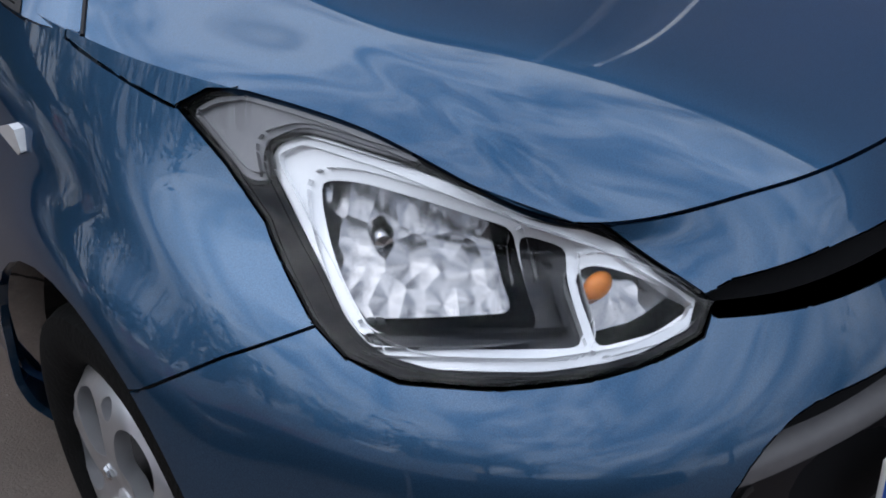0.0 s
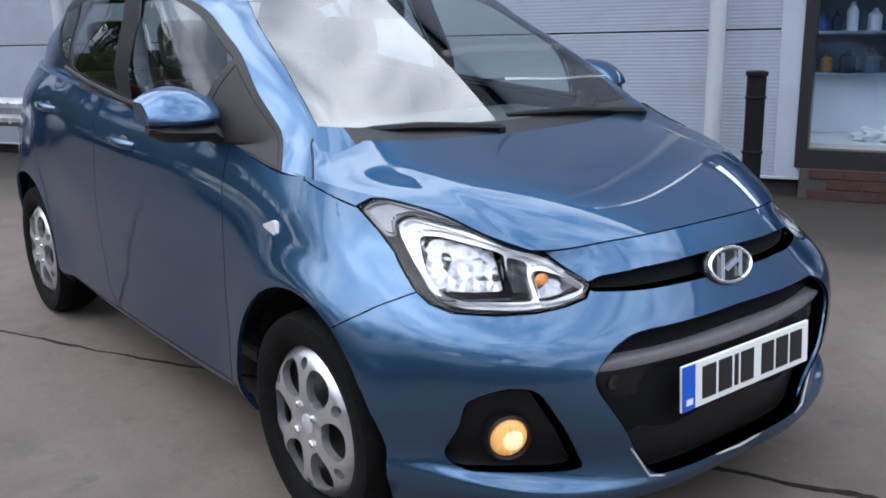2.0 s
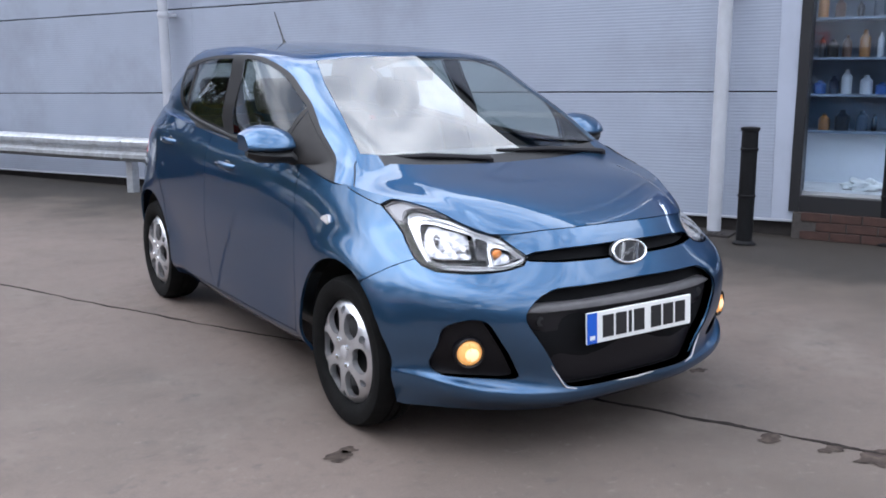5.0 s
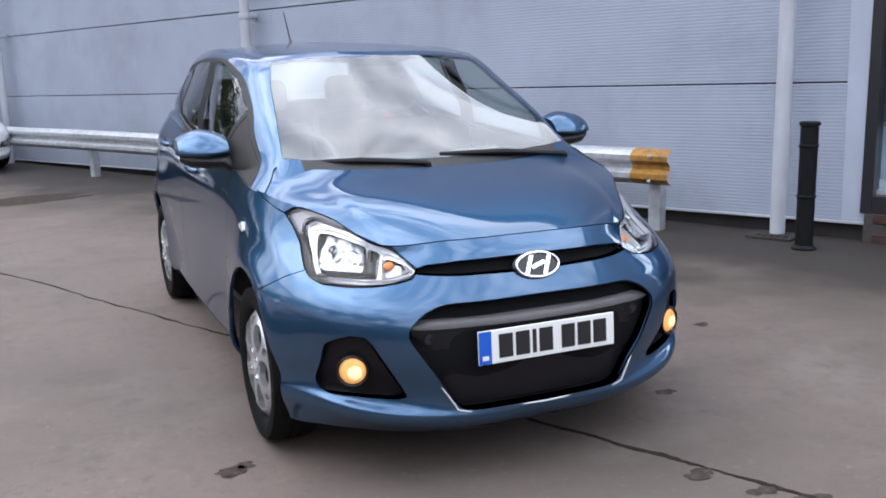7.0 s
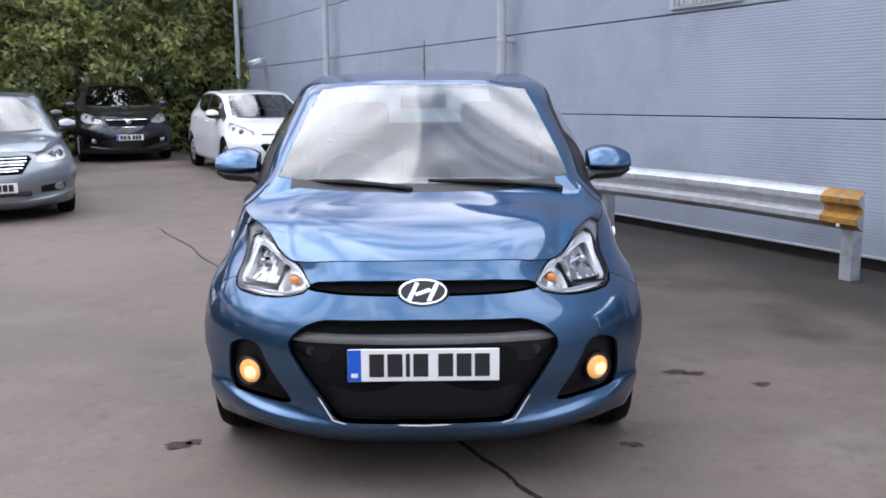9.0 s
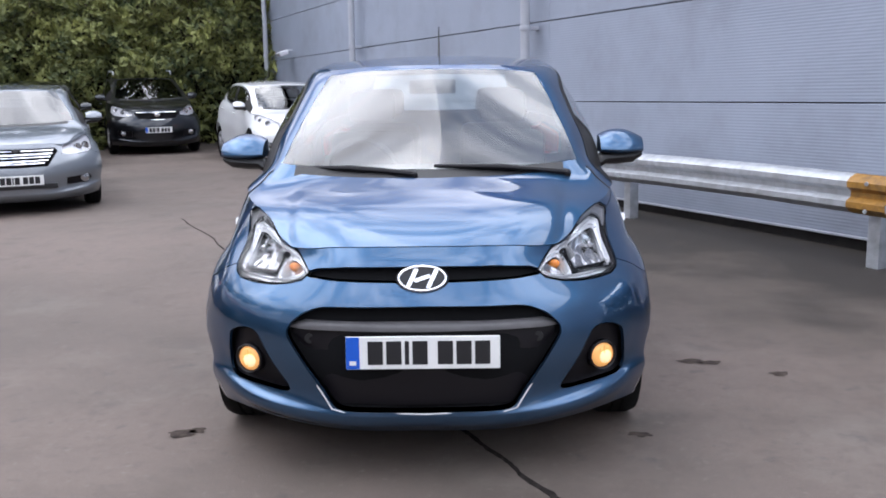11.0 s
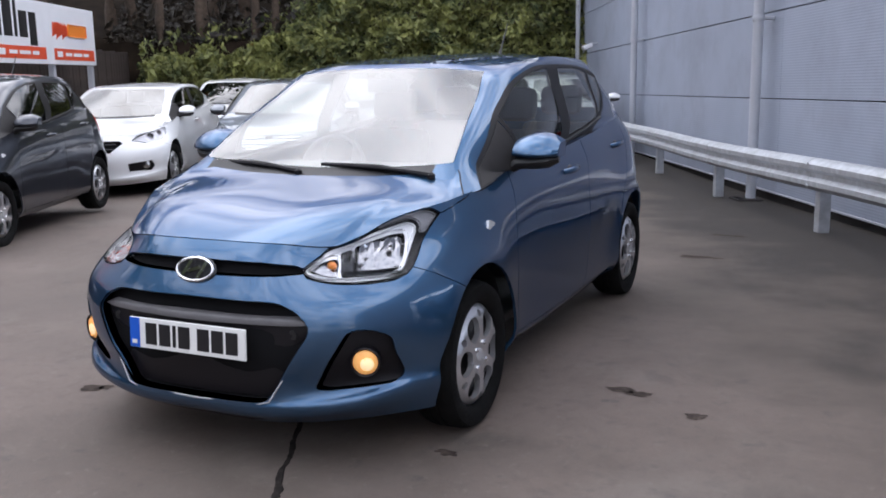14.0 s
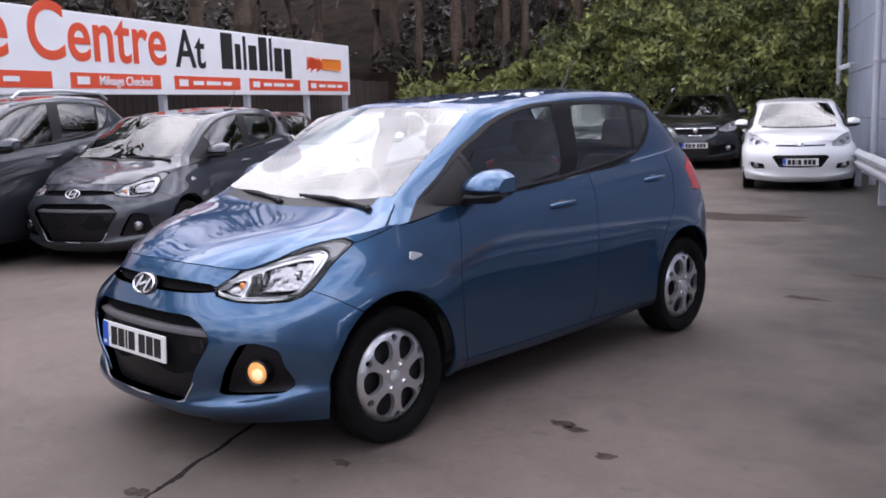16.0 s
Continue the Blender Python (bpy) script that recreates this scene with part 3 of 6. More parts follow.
class Shell:
    """Half a body surface that is cut along outlines into panels; its true normals come from the uncut surface."""

    def __init__(self, grid, flip=False, soft=0):
        from_grid = bmesh.new()
        self.smooth = from_grid.verts.layers.float_vector.new("n")
        self.label = from_grid.faces.layers.int.new("region")
        R, C = grid.shape[:2]
        vs = [[from_grid.verts.new(tuple(grid[i, j])) for j in range(C)] for i in range(R)]
        for i in range(R - 1):
            for j in range(C - 1):
                q = [vs[i][j], vs[i][j + 1], vs[i + 1][j + 1], vs[i + 1][j]]
                from_grid.faces.new(q[::-1] if flip else q)
        du = np.gradient(grid, axis=1)
        dv = np.gradient(grid, axis=0)
        N = np.cross(du, dv) * (-1 if flip else 1)
        N /= np.maximum(np.linalg.norm(N, axis=2, keepdims=True), 1e-9)
        for axis, turns in ((1, soft), (0, soft // 2)):
            for _ in range(turns):
                lo, hi = np.roll(N, 1, axis), np.roll(N, -1, axis)
                edge = [slice(None)] * 3
                edge[axis] = 0
                lo[tuple(edge)] = N[tuple(edge)]
                edge[axis] = -1
                hi[tuple(edge)] = N[tuple(edge)]
                N = lo * 0.25 + N * 0.5 + hi * 0.25
        N /= np.maximum(np.linalg.norm(N, axis=2, keepdims=True), 1e-9)
        on_axis = np.abs(grid[..., 0]) < 1e-4
        N[on_axis, 0] = 0
        for i in range(R):
            for j in range(C):
                vs[i][j][self.smooth] = Vector(N[i, j])
        self.bm = from_grid
        self.bm.faces.ensure_lookup_table()
        self.names = [""]

    def region(self, name, poly, axes, keep=None, cut=True):
        """Gives the faces inside an outline (in the plane of two axes) the name, cutting along the outline first."""
        a, b = axes
        bm = self.bm
        third = ({0, 1, 2} - {a, b}).pop()
        n = len(poly)
        xs = [p[0] for p in poly]
        ys = [p[1] for p in poly]
        lo, hi = (min(xs), min(ys)), (max(xs), max(ys))

        def near(f):
            c = f.calc_center_median()
            if keep and not keep(c):
                return False
            fx = [v.co[a] for v in f.verts]
            fy = [v.co[b] for v in f.verts]
            return max(fx) > lo[0] - 1e-4 and min(fx) < hi[0] + 1e-4 and max(fy) > lo[1] - 1e-4 and min(fy) < hi[1] + 1e-4

        if cut:
            for i in range(n):
                p, q = poly[i], poly[(i + 1) % n]
                e = (q[0] - p[0], q[1] - p[1])
                L = math.hypot(*e)
                if L < 1e-6:
                    continue
                e = (e[0] / L, e[1] / L)
                nv, co = Vector((0, 0, 0)), Vector((0, 0, 0))
                nv[a], nv[b] = e[1], -e[0]
                co[a], co[b] = p
                faces = []
                for f in bm.faces:
                    if not near(f):
                        continue
                    s = [(v.co[a] - p[0]) * e[0] + (v.co[b] - p[1]) * e[1] for v in f.verts]
                    if max(s) < -1e-5 or min(s) > L + 1e-5:
                        continue
                    t = [(v.co[a] - p[0]) * e[1] - (v.co[b] - p[1]) * e[0] for v in f.verts]
                    if min(t) < -1e-5 and max(t) > 1e-5:
                        faces.append(f)
                if faces:
                    faces = [f for f in faces if f.is_valid]
                    es = list({x for f in faces for x in f.edges})
                    vs = list({x for f in faces for x in f.verts})
                    bmesh.ops.bisect_plane(bm, geom=faces + es + vs, dist=1e-5, plane_co=co, plane_no=nv)
        idx = len(self.names)
        self.names.append(name)
        for f in bm.faces:
            if near(f):
                c = f.calc_center_median()
                if inside((c[a], c[b]), poly) and f[self.label] == 0:
                    f[self.label] = idx
        return self

    def adopt(self, test):
        """Gives stray slivers between panels to the panel that they share most edge with."""
        for _ in range(3):
            for f in self.bm.faces:
                c = f.calc_center_median()
                if f[self.label] or not test(c):
                    continue
                share = collections.Counter()
                for e in f.edges:
                    for g in e.link_faces:
                        if g is not f and g[self.label]:
                            share[g[self.label]] += e.calc_length()
                if share:
                    f[self.label] = share.most_common(1)[0][0]
        return self

    def rest(self, name, test=lambda c: True):
        idx = self.names.index(name) if name in self.names else len(self.names)
        if idx == len(self.names):
            self.names.append(name)
        for f in self.bm.faces:
            if f[self.label] == 0 and test(f.calc_center_median()):
                f[self.label] = idx
        return self

    def panel(self, name, gap=0.002, flange=0.012):
        """The half panel as (verts, normals, faces): edges drawn back by the gap, with a flange turned inwards."""
        bm, idx = self.bm, [i for i, k in enumerate(self.names) if k == name]
        faces = [f for f in bm.faces if f[self.label] in idx]
        vid, V, N, F = {}, [], [], []
        for f in faces:
            row = []
            for v in f.verts:
                if v not in vid:
                    vid[v] = len(V)
                    V.append(v.co.copy())
                    nn = Vector(v[self.smooth])
                    N.append(nn.normalized() if nn.length > 0.1 else f.normal.copy())
                row.append(vid[v])
            F.append(row)
        count = {}
        for f in faces:
            for e in f.edges:
                count.setdefault(e, []).append(f)
        rim = [(e, fs[0]) for e, fs in count.items() if len(fs) == 1 and not all(abs(v.co.x) < 1e-4 for v in e.verts)]
        push = {}
        for e, f in rim:
            p, q = e.verts
            d = (q.co - p.co).normalized()
            w = f.normal.cross(d)
            if w.dot(f.calc_center_median() - p.co) < 0:
                w = -w
            for v in (p, q):
                push.setdefault(v, []).append(w)
        moved = {}
        for v, ws in push.items():
            w = sum(ws, Vector()) / len(ws)
            if w.length > 0.2:
                w.normalize()
            o = w * (gap(v) if callable(gap) else gap)
            if abs(v.co.x) < 1e-4:
                o.x = 0
            V[vid[v]] = v.co + o
        if flange:
            for e, f in rim:
                p, q = e.verts
                a, b = vid[p], vid[q]
                d = (V[b] - V[a])
                w = f.normal.cross(d)
                if w.dot(f.calc_center_median() - p.co) > 0:
                    a, b = b, a
                    w = -w
                w = w.normalized() if w.length > 1e-9 else N[a]
                k = len(V)
                V += [V[a], V[b], V[b] - N[b] * flange, V[a] - N[a] * flange]
                N += [w] * 4
                row = [k, k + 1, k + 2, k + 3]
                if (V[k + 1] - V[k]).cross(V[k + 3] - V[k]).dot(w) < 0:
                    row = row[::-1]
                F.append(row)
        return V, N, F


def inside(p, poly):
    x, y = p
    odd = False
    n = len(poly)
    for i in range(n):
        (x0, y0), (x1, y1) = poly[i], poly[(i + 1) % n]
        if (y0 > y) != (y1 > y) and x < (x1 - x0) * (y - y0) / (y1 - y0) + x0:
            odd = not odd
    return odd


def sheet(name, halves, material, parent, label="", both=False, shift=(0, 0, 0)):
    """Links half panels: as one object across the car's middle, or (both) as two, one on either side."""
    def make(sides):
        V, N, F = [], [], []
        for s in sides:
            for v0, n0, f0 in halves:
                k = len(V)
                V += [(v.x * s + shift[0] * s, v.y + shift[1], v.z + shift[2]) for v in v0]
                N += [(n.x * s, n.y, n.z) for n in n0]
                F += [[k + i for i in (f if s > 0 else f[::-1])] for f in f0]
        if not F:
            return None
        me = bpy.data.meshes.new(name)
        me.from_pydata(V, [], F)
        me.polygons.foreach_set("use_smooth", [True] * len(F))
        me.materials.append(material)
        me.normals_split_custom_set_from_vertices(N)
        ob = new(name, me)
        ob.parent = parent
        if label:
            tagged(ob, label)
        return ob
    return [make((1,)), make((-1,))] if both else [make((1, -1))]


def moved_half(half, dx=0.0, dy=0.0, dz=0.0, inset=0.0):
    V, N, F = half
    return [v + Vector((dx, dy, dz)) - n * inset for v, n in zip(V, N)], N, F


def fair_half(half, a, b, powers):
    """Gives a panel the normals of a low polynomial surface laid through it: a third coordinate over the axes a and b."""
    V, N, F = half
    if not V:
        return half
    third = ({0, 1, 2} - {a, b}).pop()
    P = np.array([tuple(v) for v in V])
    ma, mb = P[:, a].mean() if third != 1 else 0.0, P[:, b].mean()
    A, B = P[:, a] - ma, P[:, b] - mb
    T = np.stack([A ** p * B ** q for p, q in powers], 1)
    c = np.linalg.lstsq(T, P[:, third], rcond=None)[0]
    da = sum(k * p * A ** (p - 1) * B ** q for k, (p, q) in zip(c, powers) if p)
    db = sum(k * q * A ** p * B ** (q - 1) for k, (p, q) in zip(c, powers) if q)
    out = []
    for i, old in enumerate(N):
        w = Vector((0, 0, 0))
        w[a], w[b], w[third] = -da[i], -db[i], 1.0
        w.normalize()
        w = w if w.dot(old) > 0 else -w
        out.append(w if w.dot(old) > 0.6 else old)
    return V, out, F


def flow(pts, k=5):
    """A smooth line through points of a plane."""
    return [(p[0], p[1]) for p in hermite([(x, y, 0) for x, y in pts], k)]


def circle(cy, cz, r, n=28):
    return [(cy + r * math.cos(2 * math.pi * i / n), cz + r * math.sin(2 * math.pi * i / n)) for i in range(n)]


def round_poly(poly, r, k=4):
    """Rounds an outline's corners."""
    out = []
    n = len(poly)
    for i in range(n):
        p0, p1, p2 = Vector(poly[i - 1]), Vector(poly[i]), Vector(poly[(i + 1) % n])
        a = p1 + (p0 - p1).normalized() * min(r, (p0 - p1).length * 0.45)
        b = p1 + (p2 - p1).normalized() * min(r, (p2 - p1).length * 0.45)
        for j in range(k + 1):
            t = j / k
            out.append(tuple((1 - t) ** 2 * a + 2 * t * (1 - t) * p1 + t * t * b))
    return out


# Feature curves of a small five-door hatchback, for its left half: front centre, round the corner, along the side, to the rear centre.
# Origin on the ground below the middle of the front axle; y rearwards, x to the car's left.
HATCH = {
    "bottom": [(0, -.60, .142), (.30, -.585, .145), (.56, -.49, .165), (.715, -.37, .18), (.745, 0, .20), (.755, .5, .20), (.765, 1.2, .20), (.76, 2.0, .215), (.745, 2.5, .25), (.65, 2.79, .28), (.30, 2.87, .28), (0, 2.88, .28)],
    "lip": [(0, -.712, .232), (.30, -.695, .235), (.59, -.585, .268), (.745, -.415, .302), (.785, 0, .30), (.79, .5, .25), (.80, 1.2, .25), (.795, 2.0, .27), (.78, 2.5, .34), (.68, 2.82, .36), (.30, 2.905, .36), (0, 2.91, .36)],
    "shelf": [(0, -.712, .252), (.30, -.690, .255), (.575, -.562, .290), (.742, -.398, .325), (.795, 0, .33), (.795, .5, .28), (.803, 1.2, .28), (.80, 2.0, .30), (.785, 2.5, .37), (.69, 2.83, .40), (.30, 2.915, .40), (0, 2.92, .40)],
    "bumper": [(0, -.735, .40), (.30, -.712, .405), (.59, -.585, .425), (.762, -.395, .44), (.815, 0, .45), (.80, .5, .42), (.808, 1.2, .42), (.806, 2.0, .45), (.80, 2.5, .5), (.70, 2.84, .52), (.30, 2.915, .52), (0, 2.92, .52)],
    "upper_bumper": [(0, -.712, .57), (.30, -.690, .57), (.59, -.565, .58), (.757, -.365, .59), (.818, 0, .62), (.806, .5, .60), (.814, 1.2, .61), (.82, 2.0, .63), (.81, 2.5, .68), (.70, 2.82, .70), (.30, 2.885, .70), (0, 2.89, .70)],
    "nose": [(0, -.655, .675), (.30, -.628, .675), (.56, -.485, .67), (.735, -.29, .675), (.790, 0, .72), (.797, .5, .75), (.805, 1.2, .78), (.806, 2.0, .82), (.79, 2.5, .85), (.69, 2.76, .87), (.30, 2.82, .87), (0, 2.825, .87)],
    "waist": [(0, -.605, .75), (.28, -.580, .75), (.50, -.44, .735), (.700, -.19, .755), (.757, 0, .80), (.782, .5, .862), (.791, 1.2, .902), (.791, 2.0, .947), (.764, 2.5, .975), (.66, 2.72, .98), (.30, 2.79, .98), (0, 2.795, .98)],
    "shoulder": [(0, -.573, .785), (.28, -.552, .782), (.464, -.459, .770), (.583, -.25, .845), (.702, -.02, .888), (.748, .5, .955), (.752, 1.2, .995), (.742, 2.0, 1.06), (.70, 2.45, 1.10), (.60, 2.65, 1.12), (.30, 2.74, 1.12), (0, 2.75, 1.12)],
}
GREENHOUSE = {
    "apron": [(0, .05, .925), (.35, .085, .932), (.704, .062, .898), (.744, .5, .951), (.748, 1.2, .991), (.738, 2.0, 1.056), (.696, 2.45, 1.097), (.597, 2.65, 1.115), (.30, 2.745, 1.115), (0, 2.753, 1.115)],
    "base": [(0, .112, .956), (.35, .142, .963), (.634, .198, .990), (.716, .36, .960), (.733, 1.2, .995), (.722, 2.0, 1.058), (.675, 2.48, 1.10), (.585, 2.66, 1.12), (.30, 2.745, 1.12), (0, 2.755, 1.12)],
    "low": [(0, .325, 1.094), (.34, .355, 1.097), (.598, .385, 1.107), (.688, .52, 1.085), (.712, 1.25, 1.10), (.700, 2.0, 1.15), (.645, 2.46, 1.19), (.555, 2.61, 1.20), (.28, 2.69, 1.21), (0, 2.70, 1.215)],
    "high": [(0, .60, 1.268), (.325, .63, 1.267), (.556, .685, 1.262), (.628, .81, 1.262), (.648, 1.35, 1.28), (.634, 2.0, 1.29), (.59, 2.38, 1.30), (.515, 2.50, 1.31), (.27, 2.57, 1.33), (0, 2.58, 1.335)],
    "cantrail": [(0, .80, 1.385), (.30, .825, 1.382), (.516, .875, 1.364), (.568, 1.00, 1.380), (.590, 1.42, 1.407), (.577, 2.0, 1.405), (.545, 2.30, 1.395), (.475, 2.41, 1.395), (.26, 2.475, 1.415), (0, 2.485, 1.42)],
    "roof_edge": [(0, .85, 1.403), (.29, .875, 1.400), (.484, .94, 1.387), (.532, 1.12, 1.405), (.550, 1.42, 1.430), (.538, 2.0, 1.433), (.505, 2.30, 1.42), (.44, 2.41, 1.41), (.25, 2.475, 1.43), (0, 2.49, 1.44)],
}


def warped(curves, spec):
    """The hatchback's curves brought to another car's length, width and height."""
    def one(p):
        x, y, z = p
        if y < 0:
            y = y * spec["nose"]
        elif y > 2.385:
            y = spec["base"] + (y - 2.385) * spec["tail"]
        else:
            y = y * spec["base"] / 2.385
        s = min(1, max(0, (z - 0.95) / 0.5))
        y += s * spec.get("roof_back", 0.0) * (1 - min(1, max(0, y / spec["base"]))) + s * spec.get("rear_lean", 0.0) * min(1, max(0, (y - 1.2) / 1.5))
        z = z * spec["low_z"] if z < 0.95 else 0.95 * spec["low_z"] + (z - 0.95) * spec["top_z"]
        return (x * spec["wide"], y, z + spec.get("raise", 0.0) * (1 if z > 0.3 else 0.6))
    return {k: [one(p) for p in c] for k, c in curves.items()}


def wheel(root, x, y, r, side, rim_r, steer=0.0, holes=6):
    """A tyre with a silver six-hole trim, facing outwards (side +1 or -1)."""
    w = thing("wheel", Matrix(), "", "")
    w.parent = root
    w.matrix_basis = pose(x, y, r, 0, 0, steer)
    o = side
    bm = bmesh.new()
    lathe(bm, [(rim_r * 0.97, -0.16 * o), (r * 0.93, -0.165 * o), (r * 0.985, -0.14 * o), (r, -0.12 * o), (r, -0.10 * o), (r - 0.007, -0.098 * o), (r - 0.007, -0.090 * o), (r, -0.088 * o), (r, -0.062 * o), (r - 0.007, -0.060 * o), (r - 0.007, -0.052 * o), (r, -0.050 * o), (r, -0.03 * o), (r * 0.985, -0.008 * o), (r * 0.95, 0.012 * o), (r * 0.86, 0.016 * o), (rim_r * 1.06, 0.006 * o), (rim_r * 1.0, -0.006 * o), (rim_r * 0.97, -0.03 * o)], 48, "X", cap=False)
    part("tyre", bm, RUBBER, w, smooth=True, angle=40)
    bm = bmesh.new()
    lathe(bm, [(rim_r * 0.99, -0.035 * o), (0.03, -0.05 * o)], 40, "X")
    part("rim_well", bm, BLACK_PLASTIC, w)
    # trim: a dished disc with oval holes
    na, nr = 120, 22
    bm = bmesh.new()
    grid = []
    for j in range(nr + 1):
        q = j / nr
        rr = rim_r * (0.02 + 0.975 * q)
        row = []
        for i in range(na):
            a = 2 * math.pi * i / na
            dish = 0.004 + 0.014 * math.sin(math.pi * min(1, q * 1.02)) - 0.022 * max(0, q - 0.86) / 0.14
            spoke = math.cos(holes * a)
            dish -= 0.010 * max(0, spoke) ** 0.8 * math.exp(-((q - 0.62) / 0.26) ** 2)
            row.append(bm.verts.new((o * dish, rr * math.cos(a), rr * math.sin(a))))
        grid.append(row)

    def in_hole(q, a):
        p = math.pi / holes
        d = (a + p) % (2 * p) - p
        c = d * q
        main = abs((q - 0.615) / 0.255) ** 2.6 + abs(c / (0.150 + 0.34 * (q - 0.40))) ** 2.6 < 1
        d2 = (a) % (2 * p) - p
        slot = ((q - 0.81) / 0.085) ** 2 + (d2 * q / 0.075) ** 2 < 1 if holes == 6 else False
        return main or slot

    for j in range(nr):
        for i in range(na):
            if not in_hole((j + 0.5) / nr, 2 * math.pi * (i + 0.5) / na):
                q = (grid[j][i], grid[j][(i + 1) % na], grid[j + 1][(i + 1) % na], grid[j + 1][i])
                bm.faces.new(q if o > 0 else q[::-1])
    bm.faces.new(grid[0] if o < 0 else grid[0][::-1])
    edges = [e for e in bm.edges if e.is_boundary]
    # soften the stepped edge of the holes
    rim_verts = {v for e in edges for v in e.verts if (v.co.yz.length < rim_r * 0.97)}
    for _ in range(3):
        new_co = {}
        for v in rim_verts:
            ns = [e.other_vert(v) for e in v.link_edges if e.is_boundary]
            if len(ns) == 2:
                new_co[v] = v.co * 0.4 + (ns[0].co + ns[1].co) * 0.3
        for v, c in new_co.items():
            v.co = c
    ex = bmesh.ops.extrude_edge_only(bm, edges=edges)
    for v in ex["geom"]:
        if isinstance(v, bmesh.types.BMVert):
            v.co.x -= 0.022 * o
            if v.co.yz.length < rim_r * 0.97:
                v.co.y *= 1.0
    bmesh.ops.recalc_face_normals(bm, faces=bm.faces[:])
    part("wheel_trim", bm, ALLOY, w, "silver wheel trim with oval holes", smooth=True, angle=38)
    bm = bmesh.new()
    lathe(bm, [(0.026, 0.002 * o), (0.026, 0.012 * o), (0.020, 0.015 * o), (0.001, 0.016 * o)], 20, "X")
    part("wheel_cap", bm, LAMP_GREY, w, smooth=True)
    for i in range(4):
        a = math.pi / 4 + i * math.pi / 2 + 0.2
        bm = bmesh.new()
        lathe(bm, [(0.011, 0.008 * o), (0.011, 0.018 * o), (0.008, 0.022 * o)], 6, "X", (0, 0.052 * math.cos(a), 0.052 * math.sin(a)))
        part("wheel_bolt", bm, CHROME, w)
    return w


def number_plate(root, y, z, tilt=0.0, wide=0.515):
    p = thing("number_plate", Matrix(), "", "")
    p.parent = root
    p.matrix_basis = pose(0, y, z, tilt)
    bm = box_bm(-wide / 2, 0, -0.055, wide / 2, 0.008, 0.055, bevel=0.003)
    part("plate", bm, PLATE_WHITE, p)
    part("blue_band", box_bm(-wide / 2 + 0.001, -0.002, -0.053, -wide / 2 + 0.045, 0.004, 0.053), PLATE_BLUE, p)
    part("band_mark", box_bm(-wide / 2 + 0.012, -0.004, -0.040, -wide / 2 + 0.034, 0.0, -0.026), PLATE_WHITE, p)
    # plain bars in place of the characters
    x = -wide / 2 + 0.072
    for i, w in enumerate((0.05, 0.05, 0.014, 0.05, 0, 0.05, 0.05, 0.05)):
        if not w:
            x += 0.022
            continue
        part("plate_bar", box_bm(x, -0.0025, -0.039, x + w, 0.003, 0.039, bevel=0.001), PLATE_BLACK, p)
        x += w + 0.011
    return p


def add_seats(root, spec):
    s = spec["base"] / 2.385
    for side in (-1, 1):
        for row, y in (("front_seat", 1.12 * s), ("rear_seat", 1.95 * s)):
            seat = thing(row, Matrix(), "", "")
            seat.parent = root
            seat.matrix_basis = pose(0.36 * side * spec["wide"], y, 0.30 * spec["low_z"] + spec.get("raise", 0), 0, 0, 0)
            part("cushion", box_bm(-0.24, -0.25, 0.08, 0.24, 0.25, 0.24, bevel=0.05), SEAT_FABRIC, seat, smooth=True)
            part("backrest", box_bm(-0.23, -0.06, 0.0, 0.23, 0.07, 0.58, bevel=0.05, m=pose(0, 0.24, 0.2, -16)), SEAT_FABRIC, seat, smooth=True)
            part("headrest", box_bm(-0.13, -0.05, 0.0, 0.13, 0.05, 0.18, bevel=0.045, m=pose(0, 0.43, 0.80, -12)), SEAT_FABRIC, seat, smooth=True)


